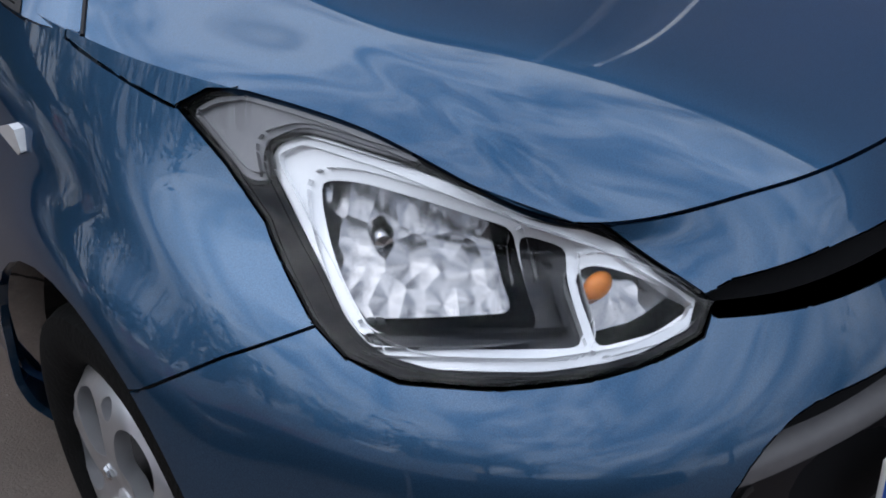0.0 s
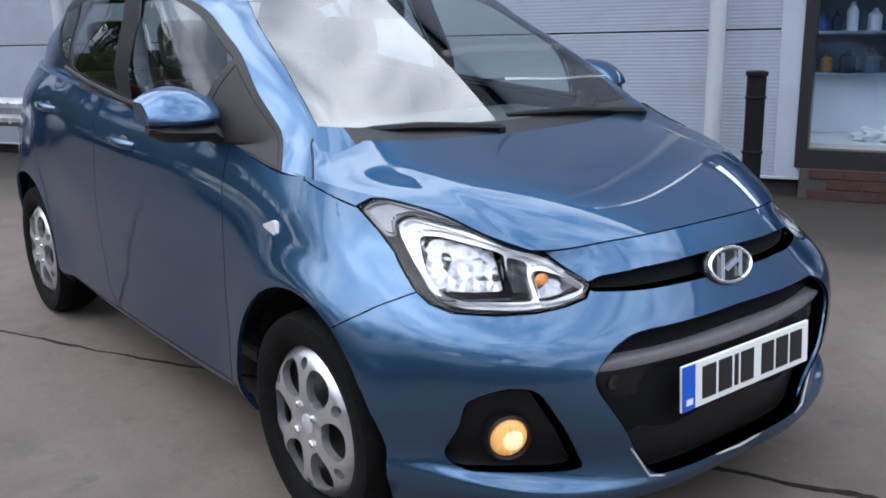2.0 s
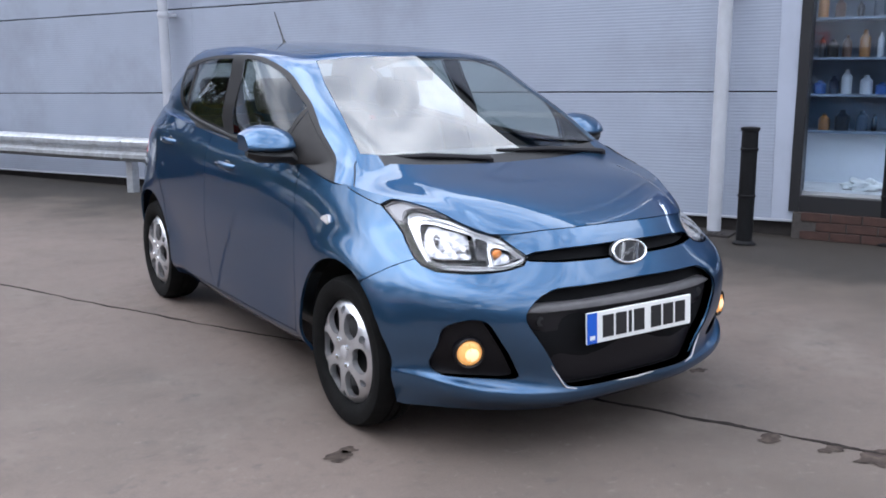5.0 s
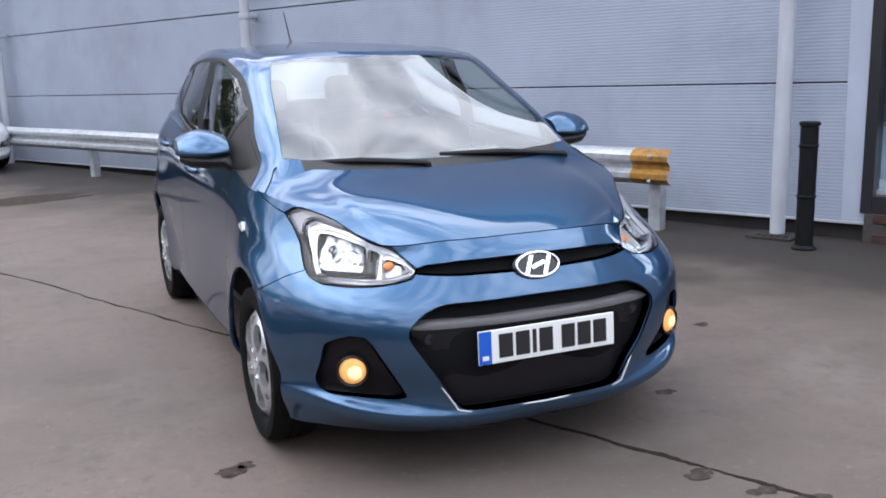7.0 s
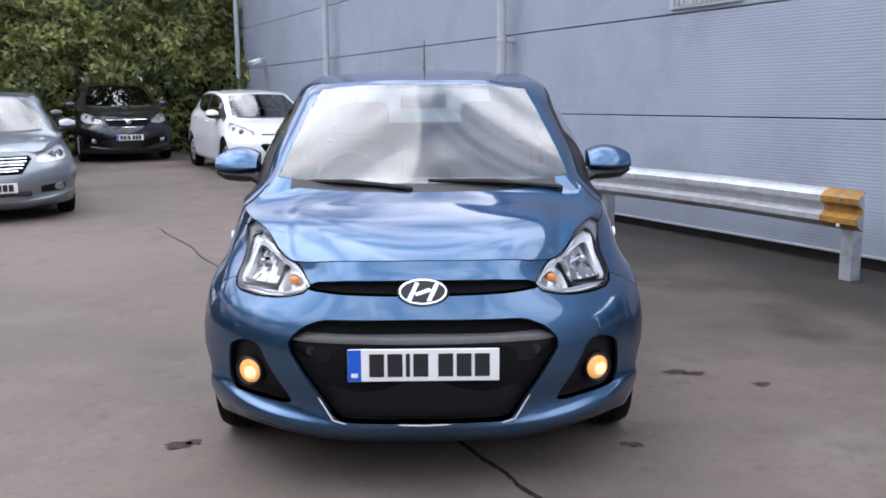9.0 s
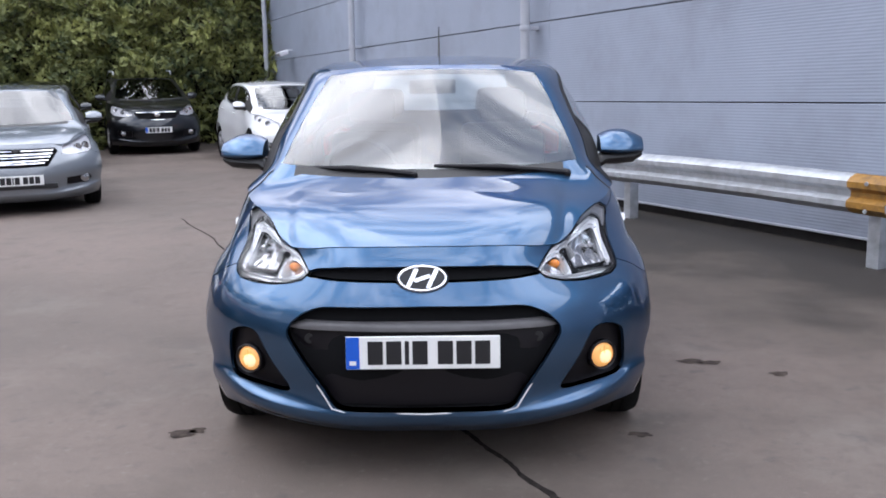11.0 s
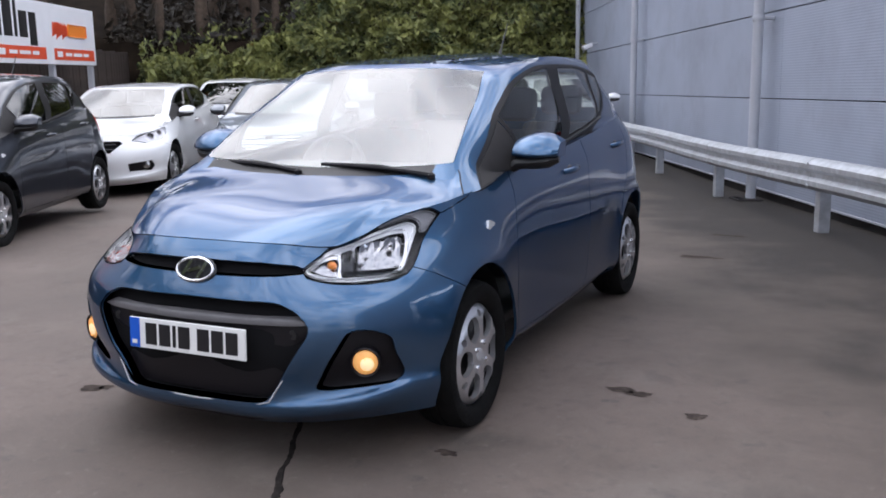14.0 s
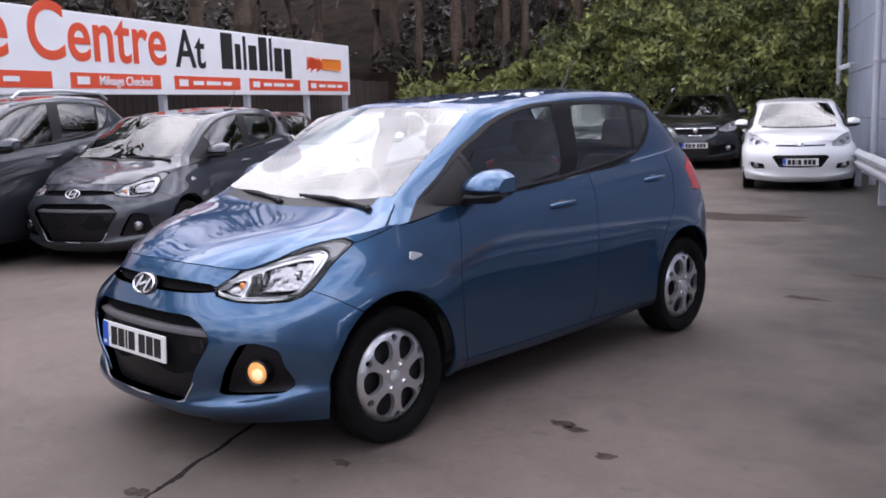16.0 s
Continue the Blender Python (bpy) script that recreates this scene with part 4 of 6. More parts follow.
def build_car(name, label, paint, m, spec, k_along=9, k_up=6, detail=True, group=""):
    root = thing(name, m, label, "car", group)
    B = warped(HATCH, spec)
    G = warped(GREENHOUSE, spec)
    glass_front = spec.get("glass", WINDSCREEN)
    glass_side = spec.get("side_glass", SIDE_GLASS)
    W, base = spec["wide"], spec["base"]
    hub_z = spec["wheel_r"]

    def fy(y):
        return warped({"a": [(0, y, 0.5)]}, spec)["a"][0][1]

    def fz(z):
        return warped({"a": [(0, 0, z)]}, spec)["a"][0][2]

    def yz(poly):
        return [(warped({"a": [(0, y, z)]}, spec)["a"][0][1], fz(z)) for y, z in poly]

    def xz(poly):
        return [(x * W, fz(z)) for x, z in poly]

    # --- lower body
    grid = loft(list(B.values()), k_along, k_up)
    flare = np.zeros(grid.shape[:2])
    for y0 in (0.0, base):
        r = np.hypot(grid[..., 1] - y0, grid[..., 2] - hub_z - 0.012)
        near = np.clip(1 - (r - spec["arch"]) / 0.095, 0, 1)
        flare = np.maximum(flare, near * near * (3 - 2 * near))
    flare *= grid[..., 0] > 0.55 * W
    grid[..., 0] += flare * np.clip(0.830 * W - grid[..., 0], 0, 0.030)
    lower = Shell(grid, soft=8)
    side = lambda c: c.x > 0.45 * W
    lower.region("void", circle(0, hub_z + 0.012, spec["arch"], 36), (1, 2), side)
    lower.region("void", circle(base, hub_z + 0.012, spec["arch"], 36), (1, 2), side)
    lower.region("headlight", xz(spec["lamp_outline"]), (0, 2), lambda c: c.y < fy(0.05))
    lower.region("grille", xz(round_poly(spec["grille_outline"], .04, 3) if k_along > 10 else spec["grille_outline"]), (0, 2), lambda c: c.y < -0.2)
    if spec.get("slot_outline"):
        lower.region("slot", xz(spec["slot_outline"]), (0, 2), lambda c: c.y < -0.2)
    lower.region("fog_recess", xz(round_poly(spec["fog_outline"], .018, 2) if k_along > 10 else spec["fog_outline"]), (0, 2), lambda c: c.y < -0.2)
    lower.region("bonnet_flank", yz([(-.13, 1.0), (-.16, .86), (-.087, .846), (0, .8715), (.06, .8885), (.078, .894), (.078, 1.0)]), (1, 2), lambda c: c.x > 0.6 * W)
    lower.region("tail_lamp", yz([(2.43, .985), (2.52, .85), (2.70, .83), (2.83, .85), (2.80, 1.0), (2.62, 1.045)]), (1, 2), lambda c: c.x > 0.4 * W and c.y > base * 0.9)
    ya = spec["arch"]
    lower.region("front_door", yz([(.46, .99), (.42, .62), (.45, .30), (.47, .255), (1.40, .255), (1.455, .33), (1.475, .45), (1.475, 1.20), (.60, 1.2)]), (1, 2), side)
    lower.region("rear_door", yz([(1.475, 1.25), (1.475, .45), (1.455, .33), (1.40, .255), (2.03, .255), (2.06, .45), (2.13, .62), (2.25, .80), (2.27, 1.25)]), (1, 2), side)
    lower.region("front_bumper", yz([(-1, 0), (-.02, 0), (-.02, .52), (-.198, .605), (-.27, .655), (-.335, .692), (-.335, .81), (-1, .81)]), (1, 2))
    lower.region("rear_bumper", yz([(2.45, .15), (2.45, .64), (2.62, .66), (2.75, .70), (3.2, .70), (3.2, .15)]), (1, 2))
    lower.region("front_wing", yz([(-1, .2), (.46, .2), (.42, .62), (.46, 1.3), (-1, 1.3)]), (1, 2), cut=False)
    lower.region("sill", yz([(0.1, 0), (2.3, 0), (2.3, .30), (.1, .30)]), (1, 2), cut=False)
    lower.rest("front_wing", lambda c: c.y < 0.45)
    lower.rest("sill", lambda c: c.z < fz(.34) and c.y < base)
    lower.adopt(lambda c: c.y < base * 0.8)
    lower.rest("rear_door", lambda c: c.y < base * 0.8)
    lower.rest("tailgate", lambda c: c.y > base + 0.24 and c.x < 0.58 * W)
    lower.rest("rear_quarter")
    lower.bm.normal_update()
    P = lower.panel
    sheet("front_bumper", [P("front_bumper")], paint, root)
    sheet("front_wing", [P("front_wing")], paint, root, both=True)
    sheet("bonnet_flank", [P("bonnet_flank", lambda v: 0 if v.is_boundary else .0024)], paint, root, both=True)
    sheet("rear_quarter", [P("rear_quarter")], paint, root, both=True)
    sheet("rear_bumper", [P("rear_bumper")], paint, root)
    sheet("tailgate", [P("tailgate")], paint, root)
    sheet("sill", [P("sill")], paint, root, both=True)
    doors = {"front_door": sheet("front_door", [P("front_door")], paint, root, both=True), "rear_door": sheet("rear_door", [P("rear_door")], paint, root, both=True)}
    sheet("tail_lamp", [P("tail_lamp", 0.003, 0.03)], RED_LENS, root, "red tail lamp lens", both=True)

    # --- recesses of the nose
    def deep(nm, depth, material, title, across=True, lab="", shell=None, start=0.0, holder=None):
        """A recess behind an opening: its back and its walls."""
        V, N, F = (shell or lower).panel(nm, 0.0, 0.0)
        V = [v - n * start for v, n in zip(V, N)]
        if not F:
            return
        n0 = len(V)
        edge = {}
        for f in F:
            for i in range(len(f)):
                a, b = f[i], f[(i + 1) % len(f)]
                edge[(a, b)] = edge.get((a, b), 0) + 1
        rim = [(a, b) for a, b in edge if (b, a) not in edge and not (abs(V[a].x) < 1e-4 and abs(V[b].x) < 1e-4)]
        back = [v + Vector((0, depth, 0)) for v in V]
        V2, N2, F2 = list(back), list(N), [list(f) for f in F]
        for a, b in rim:
            k = len(V2)
            V2 += [V[a], V[b], back[b], back[a]]
            w = (V[b] - V[a]).cross(Vector((0, 1, 0)))
            w = -w.normalized() if w.length > 1e-9 else Vector((0, -1, 0))
            N2 += [w] * 4
            F2.append([k, k + 1, k + 2, k + 3])
        return sheet(title, [(V2, N2, F2)], material, holder or root, lab, both=not across)

    deep("grille", 0.05, MESH_BLACK, "grille_back", True)
    deep("slot", 0.035, MESH_BLACK, "upper_grille_slot", True, "gloss black slot grille between the headlights")
    deep("fog_recess", 0.04, DEEP_BLACK, "fog_lamp_surround", False)
    if spec.get("lamp_detail"):
        deep("headlight", 0.10, GLOSS_BLACK, "headlight_housing", False)
        inner = Shell(loft(list(B.values())[4:], k_along, k_up))
        keep = lambda c: c.y < fy(0.05)
        for nm, poly in spec["lamp_detail"]:
            inner.region(nm, round_poly(poly, 0.010, 3) if nm != "lamp_border" else poly, (0, 2), keep)
        inner.bm.normal_update()

        def piece(nm, inset, material, lab="", flange=0.012):
            sheet(nm, [moved_half(inner.panel(nm, 0.0, flange), inset=inset)], material, root, lab, both=True)

        piece("lamp_bezel", 0.012, LAMP_SILVER, "bright silver headlight bezel", 0.03)
        piece("lamp_horn", 0.008, LAMP_HORN, "grey upper lamp housing")
        piece("lamp_border", 0.006, LAMP_BLACK)
        piece("lamp_divider", 0.018, GLOSS_BLACK, "", 0.03)
        deep("main_reflector", 0.036, REFLECTOR, "main_reflector", False, "faceted chrome reflector", inner, 0.014)
        deep("indicator_reflector", 0.028, REFLECTOR, "indicator_reflector", False, "", inner, 0.014)
    else:
        deep("headlight", 0.05, LAMP_GREY, "headlight_housing", False)
    lens = sheet("headlight_lens", [lower.panel("headlight", 0.003, 0.01)], CLEAR, root, "clear headlight lens", both=True)

    # --- bonnet
    k = k_along
    sh = hermite(B["shoulder"], k, True)
    i2, i_end = 2 * k, 4 * k + int(0.16 * k)
    front_c, outer_c = sh[:i2 + 1], sh[i2:i_end + 1]
    tipx, tipy, tipz = outer_c[-1]
    cowl = hermite([(0, fy(.065), fz(.949)), (.33 * W, fy(.092), fz(.955)), (.53 * W, fy(.135), fz(.967)), (.645 * W, fy(.176), fz(.976)), (.680 * W, fy(.120), fz(.938)), (tipx, tipy, tipz)], 8, False)
    mid = hermite([(0, fy(-.573), fz(.785)), (0, fy(-.45), fz(.835)), (0, fy(-.28), fz(.880)), (0, fy(-.1), fz(.918)), (0, fy(.065), fz(.949))], 8)
    hood = coons(front_c, cowl, mid, outer_c, 64 if k_along > 10 else 30, 44 if k_along > 10 else 26)
    ny, nx = hood.shape[:2]
    # a fair crowned sheet through the middle line and the edges; what is left over fades close to the edges
    X, Y, Z = hood[..., 0], hood[..., 1], hood[..., 2]
    V, U = np.meshgrid(np.linspace(0, 1, ny), np.linspace(0, 1, nx), indexing="ij")
    terms = np.stack([(X / .7) ** p * (Y / .5) ** q for p in (0, 2, 4) for q in (0, 1, 2, 3)], -1).reshape(-1, 12)
    weight = np.full(Z.shape, 0.03)
    weight[:, 0], weight[0], weight[:int(ny * .93), -1], weight[-1, :int(nx * .7)] = 3, 2, 1.5, 2
    want = Z + spec.get("crown", 0.022) * np.sin(np.pi * V) ** .7 * (1 - U * U) * U
    c = np.linalg.lstsq(terms * weight.reshape(-1, 1), (want * weight).ravel(), rcond=None)[0]
    fair = (terms @ c).reshape(Z.shape)
    left = Z - fair
    dist = np.stack([V * .62 + 1e-4, (1 - V) * .62 + 1e-4, (1 - U) * .66 + 1e-4], -1)
    pull = dist ** -2.0
    rest = (left[:1] * pull[..., 0] + left[-1:] * pull[..., 1] + left[:, -1:] * pull[..., 2]) / pull.sum(-1)
    hood[..., 2] = fair + rest * np.exp(-dist.min(-1) / .05)
    # a crease that starts softly near the cowl and sharpens towards the lamp's tip
    edge = .94 - .34 * V
    fade = np.clip(V / .22, 0, 1) * np.clip((.93 - V) / .28, 0, 1)
    drop = .5 + .5 * np.tanh((U - edge) / (.016 + .03 * V))
    hood[..., 2] -= .0075 * fade * drop * np.clip((1 - U) / (1 - edge), 0, 1)
    hd = Shell(hood, soft=3)
    hd.rest("bonnet")
    hd.bm.normal_update()
    sheet("bonnet", [hd.panel("bonnet", lambda v: 0 if v.co.y > fy(-.14) and v.co.x > .6 * W else .0026, 0.014)], paint, root)

    for s in (-1, 1):
        bm = bmesh.new()
        tube(bm, [(s * x, y, z + .001) for x, y, z in cowl[24::2]], .0028, 6)
        part("bonnet_seam", bm, DEEP_BLACK, root, "dark shut line beside the bonnet")
    # --- greenhouse
    glass = Shell(loft(list(G.values()), k_along, k_up), soft=14)
    a_glass = [(-.05, .974), (.35, .981), (.612, 1.004), (.585, 1.10), (.530, 1.262), (.485, 1.362), (.30, 1.380), (-.05, 1.386)]
    glass.region("windscreen", xz(a_glass), (0, 2), lambda c: c.y < fy(1.05) and c.z > fz(.93))
    glass.region("cowl_cover", xz([(-.05, .85), (.55, .85), (.55, .999), (.35, .981), (-.05, .974)]), (0, 2), lambda c: c.y < fy(.4))
    sd = lambda c: c.x > 0.46 * W and fy(.1) < c.y < fy(2.5)
    fine = 5 if k_along > 10 else 1
    sail = [(.18, .914), (.42, 1.052), (.585, 1.155), (.600, .964), (.40, .940)]
    front_glass = flow([(.612, 1.172), (.745, 1.234), (.87, 1.292), (.99, 1.332), (1.15, 1.362), (1.340, 1.374)], fine) + [(1.285, 1.022), (.95, .988), (.625, .970)]
    rear_glass = [(1.415, 1.040)] + flow([(1.505, 1.376), (1.90, 1.370), (2.065, 1.352)], max(1, fine - 2)) + [(1.955, 1.108), (1.90, 1.090)]
    quarter_glass = [(1.985, 1.118), (2.095, 1.345), (2.255, 1.318), (2.20, 1.245), (2.05, 1.135)]
    surround = flow([(.15, .902), (.425, 1.072), (.60, 1.184), (.738, 1.250), (.866, 1.310), (.984, 1.348), (1.15, 1.380), (1.34, 1.391), (1.51, 1.394), (1.90, 1.388), (2.12, 1.368), (2.295, 1.335)], max(1, fine - 1)) + flow([(2.235, 1.250), (2.06, 1.112), (1.93, 1.066), (1.4, 1.012), (.95, .966), (.60, .946), (.38, .924)], max(1, fine - 2))
    bow = [(0, 0), (1, 0), (0, 1), (2, 0), (1, 1), (0, 2), (3, 0)]
    screen = [(0, 0), (2, 0), (4, 0), (0, 1), (0, 2), (2, 1)]
    glass.region("sail_panel", yz(sail), (1, 2), sd)
    glass.region("front_side_window", yz(front_glass), (1, 2), sd)
    glass.region("rear_side_window", yz(rear_glass), (1, 2), sd)
    glass.region("quarter_window", yz(quarter_glass), (1, 2), sd)
    glass.region("window_surround", yz(surround), (1, 2), sd)
    glass.region("rear_window", xz([(-.05, 1.13), (.50, 1.13), (.42, 1.36), (-.05, 1.38)]), (0, 2), lambda c: c.y > fy(2.36))
    glass.rest("frame")
    glass.bm.normal_update()
    Q = glass.panel
    sheet("windscreen", [fair_half(Q("windscreen", 0.002, 0.0), 0, 2, screen)], glass_front, root, "windscreen reflecting a cloudy sky")
    sheet("front_side_window", [fair_half(Q("front_side_window", 0.002, 0.0), 1, 2, bow)], glass_side, root, both=True)
    sheet("rear_side_window", [fair_half(Q("rear_side_window", 0.002, 0.0), 1, 2, bow)], glass_side, root, both=True)
    sheet("quarter_window", [fair_half(Q("quarter_window", 0.002, 0.0), 1, 2, bow)], glass_side, root, both=True)
    sheet("rear_window", [Q("rear_window", 0.002, 0.0)], glass_side, root)
    sheet("cowl_cover", [Q("cowl_cover", 0.0, 0.0)], BLACK_PLASTIC, root)
    sheet("sail_panel", [Q("sail_panel", 0.002, 0.01)], SAIL, root, "dark grey plastic mirror sail", both=True)
    sheet("window_surround", [moved_half(Q("window_surround", 0.0, 0.012), inset=-0.0015)], TRIM_BLACK, root, "satin black door frames and pillar covers", both=True)
    re = hermite(G["roof_edge"], k_along, True)
    front_r, side_r, rear_r = re[:2 * k_along + 1], re[2 * k_along:7 * k_along + 1], re[7 * k_along:][::-1]
    mid_r = hermite([(0, G["roof_edge"][0][1], G["roof_edge"][0][2]), (0, fy(1.0) + .30 + spec.get("roof_back", 0) * .5, fz(1.437)), (0, fy(1.77), fz(1.467)), (0, fy(2.2), fz(1.470)), (0, G["roof_edge"][-1][1], G["roof_edge"][-1][2])], 8)
    rf = Shell(coons(front_r, rear_r, mid_r, side_r, 22, 40), soft=4)
    rf.rest("roof")
    rf.bm.normal_update()
    sheet("roof", [rf.panel("roof", 0.0, 0.0)], spec.get("roof_paint", paint), root)
    sheet("headliner", [moved_half(rf.panel("roof", 0.01, 0.0), dz=-0.035)], HEADLINER, root, "pale grey roof lining")
    sheet("window_frame", [Q("frame", 0.0, 0.012)], paint, root, "painted pillars and cant rails", both=True)

    # --- underside, arches, cabin
    bm = bmesh.new()
    box(bm, -.60 * W, fy(-.36), .19 * spec["low_z"] + spec.get("raise", 0), .60 * W, fy(2.70), .24 * spec["low_z"] + spec.get("raise", 0), 0.01)
    part("floor_pan", bm, BLACK_PLASTIC, root)
    for y0 in (0.0, base):
        for s in (-1, 1):
            bm = bmesh.new()
            n = 20
            prev = None
            for i in range(n + 1):
                a = math.radians(-8 + 196 * i / n)
                p = [bm.verts.new((s * x * W, y0 + (ya + 0.004) * math.cos(a), hub_z + 0.012 + (ya + 0.004) * math.sin(a))) for x in (.765, .52)]
                c = bm.verts.new((s * .52 * W, y0, hub_z))
                if prev:
                    bm.faces.new((prev[0], p[0], p[1], prev[1]))
                    bm.faces.new((prev[1], p[1], c))
                prev = p
            part("arch_liner", bm, BLACK_PLASTIC, root)
    part("dashboard", box_bm(-.60 * W, fy(.36), fz(.62), .60 * W, fy(.78), fz(.945), bevel=0.05), INTERIOR, root, smooth=True)
    part("cowl_panel", box_bm(-.58 * W, fy(.10), fz(.80), .58 * W, fy(.36), fz(.90), bevel=0.015), BLACK_PLASTIC, root)
    add_seats(root, spec)

    # --- wheels
    for s in (-1, 1):
        for y0 in (0.0, base):
            wheel(root, s * (0.775 * W + spec.get("track", 0.0)), y0, hub_z, s, spec["rim_r"], 0, spec.get("holes", 6))
    for s in (-1, 1):
        bm = bmesh.new()
        tube(bm, [(s * .741 * W, fy(.55), fz(.972)), (s * .742 * W, fy(.9), fz(.990)), (s * .742 * W, fy(1.3), fz(1.018)), (s * .734 * W, fy(1.7), fz(1.062)), (s * .722 * W, fy(1.98), fz(1.103))], 0.008, 6)
        part("belt_seal", bm, BLACK_PLASTIC, root, smooth=True)
    # --- mirrors
    for s in (-1, 1):
        mir = thing("door_mirror", Matrix(), "", "")
        mir.parent = root
        mir.matrix_basis = Matrix.Translation((s * .835 * W, fy(.56), fz(1.003))) @ Matrix.Diagonal((s * .96, 1.15, 1.18, 1))
        cap = mirror_body()
        ob = part("mirror_cap", cap, spec.get("mirror_paint", paint), mir, smooth=True, angle=60)
        bm = mirror_foot()
        part("mirror_foot", bm, BLACK_PLASTIC, mir, "black plastic mirror underside and arm", smooth=True, angle=50)
        part("mirror_glass", box_bm(-.062, .058, -.002, .070, .0635, .062, bevel=0.0015), CHROME, mir)
    # --- handles
    def side_at(y, z):
        return min((v.co for v in lower.bm.verts if v.co.x > .4), key=lambda c: (c.y - y) ** 2 + (c.z - z) ** 2).x

    root["side_x"] = side_at(fy(.15), fz(.772))
    for s in (-1, 1):
        for i, (dn, y0, z0, x0) in enumerate((("front_door", 1.19, .885, .778), ("rear_door", 2.06, .945, .775))):
            x0 = side_at(fy(y0), fz(z0)) / W - .002
            door = doors[dn][0 if s > 0 else 1]
            bm = bmesh.new()
            tube(bm, [(s * (x0 - .004) * W, fy(y0 - .095), fz(z0 - .004)), (s * (x0 + .016) * W, fy(y0 - .07), fz(z0)), (s * (x0 + .024) * W, fy(y0), fz(z0 + .003)), (s * (x0 + .016) * W, fy(y0 + .075), fz(z0 + .006)), (s * (x0 - .004) * W, fy(y0 + .095), fz(z0 + .006))], [0.013, 0.015, 0.016, 0.015, 0.012], 10)
            # dark grey ellipse standing in for the shaded hollow behind the handle
            cup = bmesh.new()
            bmesh.ops.create_uvsphere(cup, u_segments=20, v_segments=10, radius=1, matrix=Matrix.Translation((s * (x0 - .004) * W, fy(y0), fz(z0 - .004))) @ Matrix.Diagonal((.008, .055, .028, 1)))
            part("handle_hollow_shade", cup, DARK_GREY, door, smooth=True, angle=80)
            part("door_handle", bm, paint, door, smooth=True, angle=60)
    return root, lower, lens


def mirror_body():
    """Upper shell of a door mirror, its inner end towards -x."""
    bm = bmesh.new()
    rings = []
    n = 20
    for j in range(9):
        q = j / 8
        x = -0.085 + 0.20 * q
        h = 0.070 * math.sin(math.pi * (0.16 + 0.72 * q)) ** 0.55
        d = 0.075 * math.sin(math.pi * (0.22 + 0.70 * q)) ** 0.6
        rings.append([bm.verts.new((x, -0.012 + d * math.cos(a) if math.cos(a) <= 0 else 0.062, 0.015 + h * math.sin(a) * (1 if math.sin(a) > 0 else 0.30))) for a in (2 * math.pi * i / n for i in range(n))])
    for a, b in zip(rings, rings[1:]):
        for i in range(n):
            bm.faces.new((a[i], a[(i + 1) % n], b[(i + 1) % n], b[i]))
    bm.faces.new(rings[0])
    bm.faces.new(rings[-1])
    for v in bm.verts:
        if v.co.y < 0.05:
            v.co.y += 0.55 * max(0, v.co.z - 0.005)
    bmesh.ops.recalc_face_normals(bm, faces=bm.faces[:])
    return bm


def mirror_foot():
    bm = bmesh.new()
    tube(bm, [(-.16, -.03, -.075), (-.12, -.03, -.055), (-.07, -.02, -.02), (0.0, -.012, -.016), (.06, -.006, -.012), (.105, .004, -.004)], [0.028, 0.034, 0.05, 0.058, 0.055, 0.03], 12, 0.5)
    return bm


HATCH_SPEC = {
    "nose": 1.0, "base": 2.385, "tail": 1.0, "low_z": 1.0, "top_z": 1.0, "wide": 1.0, "wheel_r": 0.287, "rim_r": 0.200, "arch": 0.345, "track": 0.020,
    "lamp_outline": [(.386, .700), (.464, .79), (.58, .92), (.634, .92), (.643, .870), (.664, .8655), (.689, .848), (.684, .83), (.677, .80), (.674, .757), (.684, .72), (.691, .69), (.685, .668), (.66, .654), (.593, .650), (.522, .653), (.464, .661), (.412, .675)],
    "lamp_detail": [
        ("indicator_reflector", [(.478, .724), (.462, .732), (.440, .727), (.411, .712), (.400, .699), (.446, .683), (.500, .676), (.490, .695)]),
        ("main_reflector", [(.630, .778), (.622, .797), (.595, .797), (.554, .782), (.512, .763), (.513, .73), (.530, .692), (.655, .688), (.650, .712), (.640, .745)]),
        ("lamp_divider", [(.508, .757), (.474, .743), (.486, .718), (.500, .690), (.512, .677), (.664, .680), (.662, .688), (.530, .692), (.513, .73)]),
        ("lamp_bezel", [(.652, .772), (.650, .805), (.640, .822), (.615, .836), (.568, .818), (.506, .784), (.434, .748), (.400, .714), (.393, .699), (.418, .681), (.478, .666), (.552, .661), (.632, .664), (.661, .674), (.667, .692), (.656, .727)]),
        ("lamp_horn", [(.55, .815), (.615, .838), (.645, .826), (.655, .79), (.672, .79), (.684, .845), (.660, .862), (.640, .866), (.632, .93), (.55, .93)]),
        ("lamp_border", [(.386, .700), (.464, .79), (.58, .92), (.634, .92), (.643, .870), (.664, .8655), (.689, .848), (.684, .83), (.677, .80), (.674, .757), (.684, .72), (.691, .69), (.685, .668), (.66, .654), (.593, .650), (.522, .653), (.464, .661), (.412, .675)]),
    ],
    "grille_outline": [(-.1, .607), (.345, .603), (.415, .575), (.470, .518), (.305, .262), (.27, .250), (-.1, .248)],
    "slot_outline": [(-.1, .727), (.25, .724), (.36, .714), (.398, .702), (.392, .688), (.30, .682), (-.1, .676)],
    "fog_outline": [(.690, .480), (.640, .508), (.600, .512), (.572, .502), (.535, .433), (.455, .300), (.50, .296), (.68, .308), (.708, .335)],
}


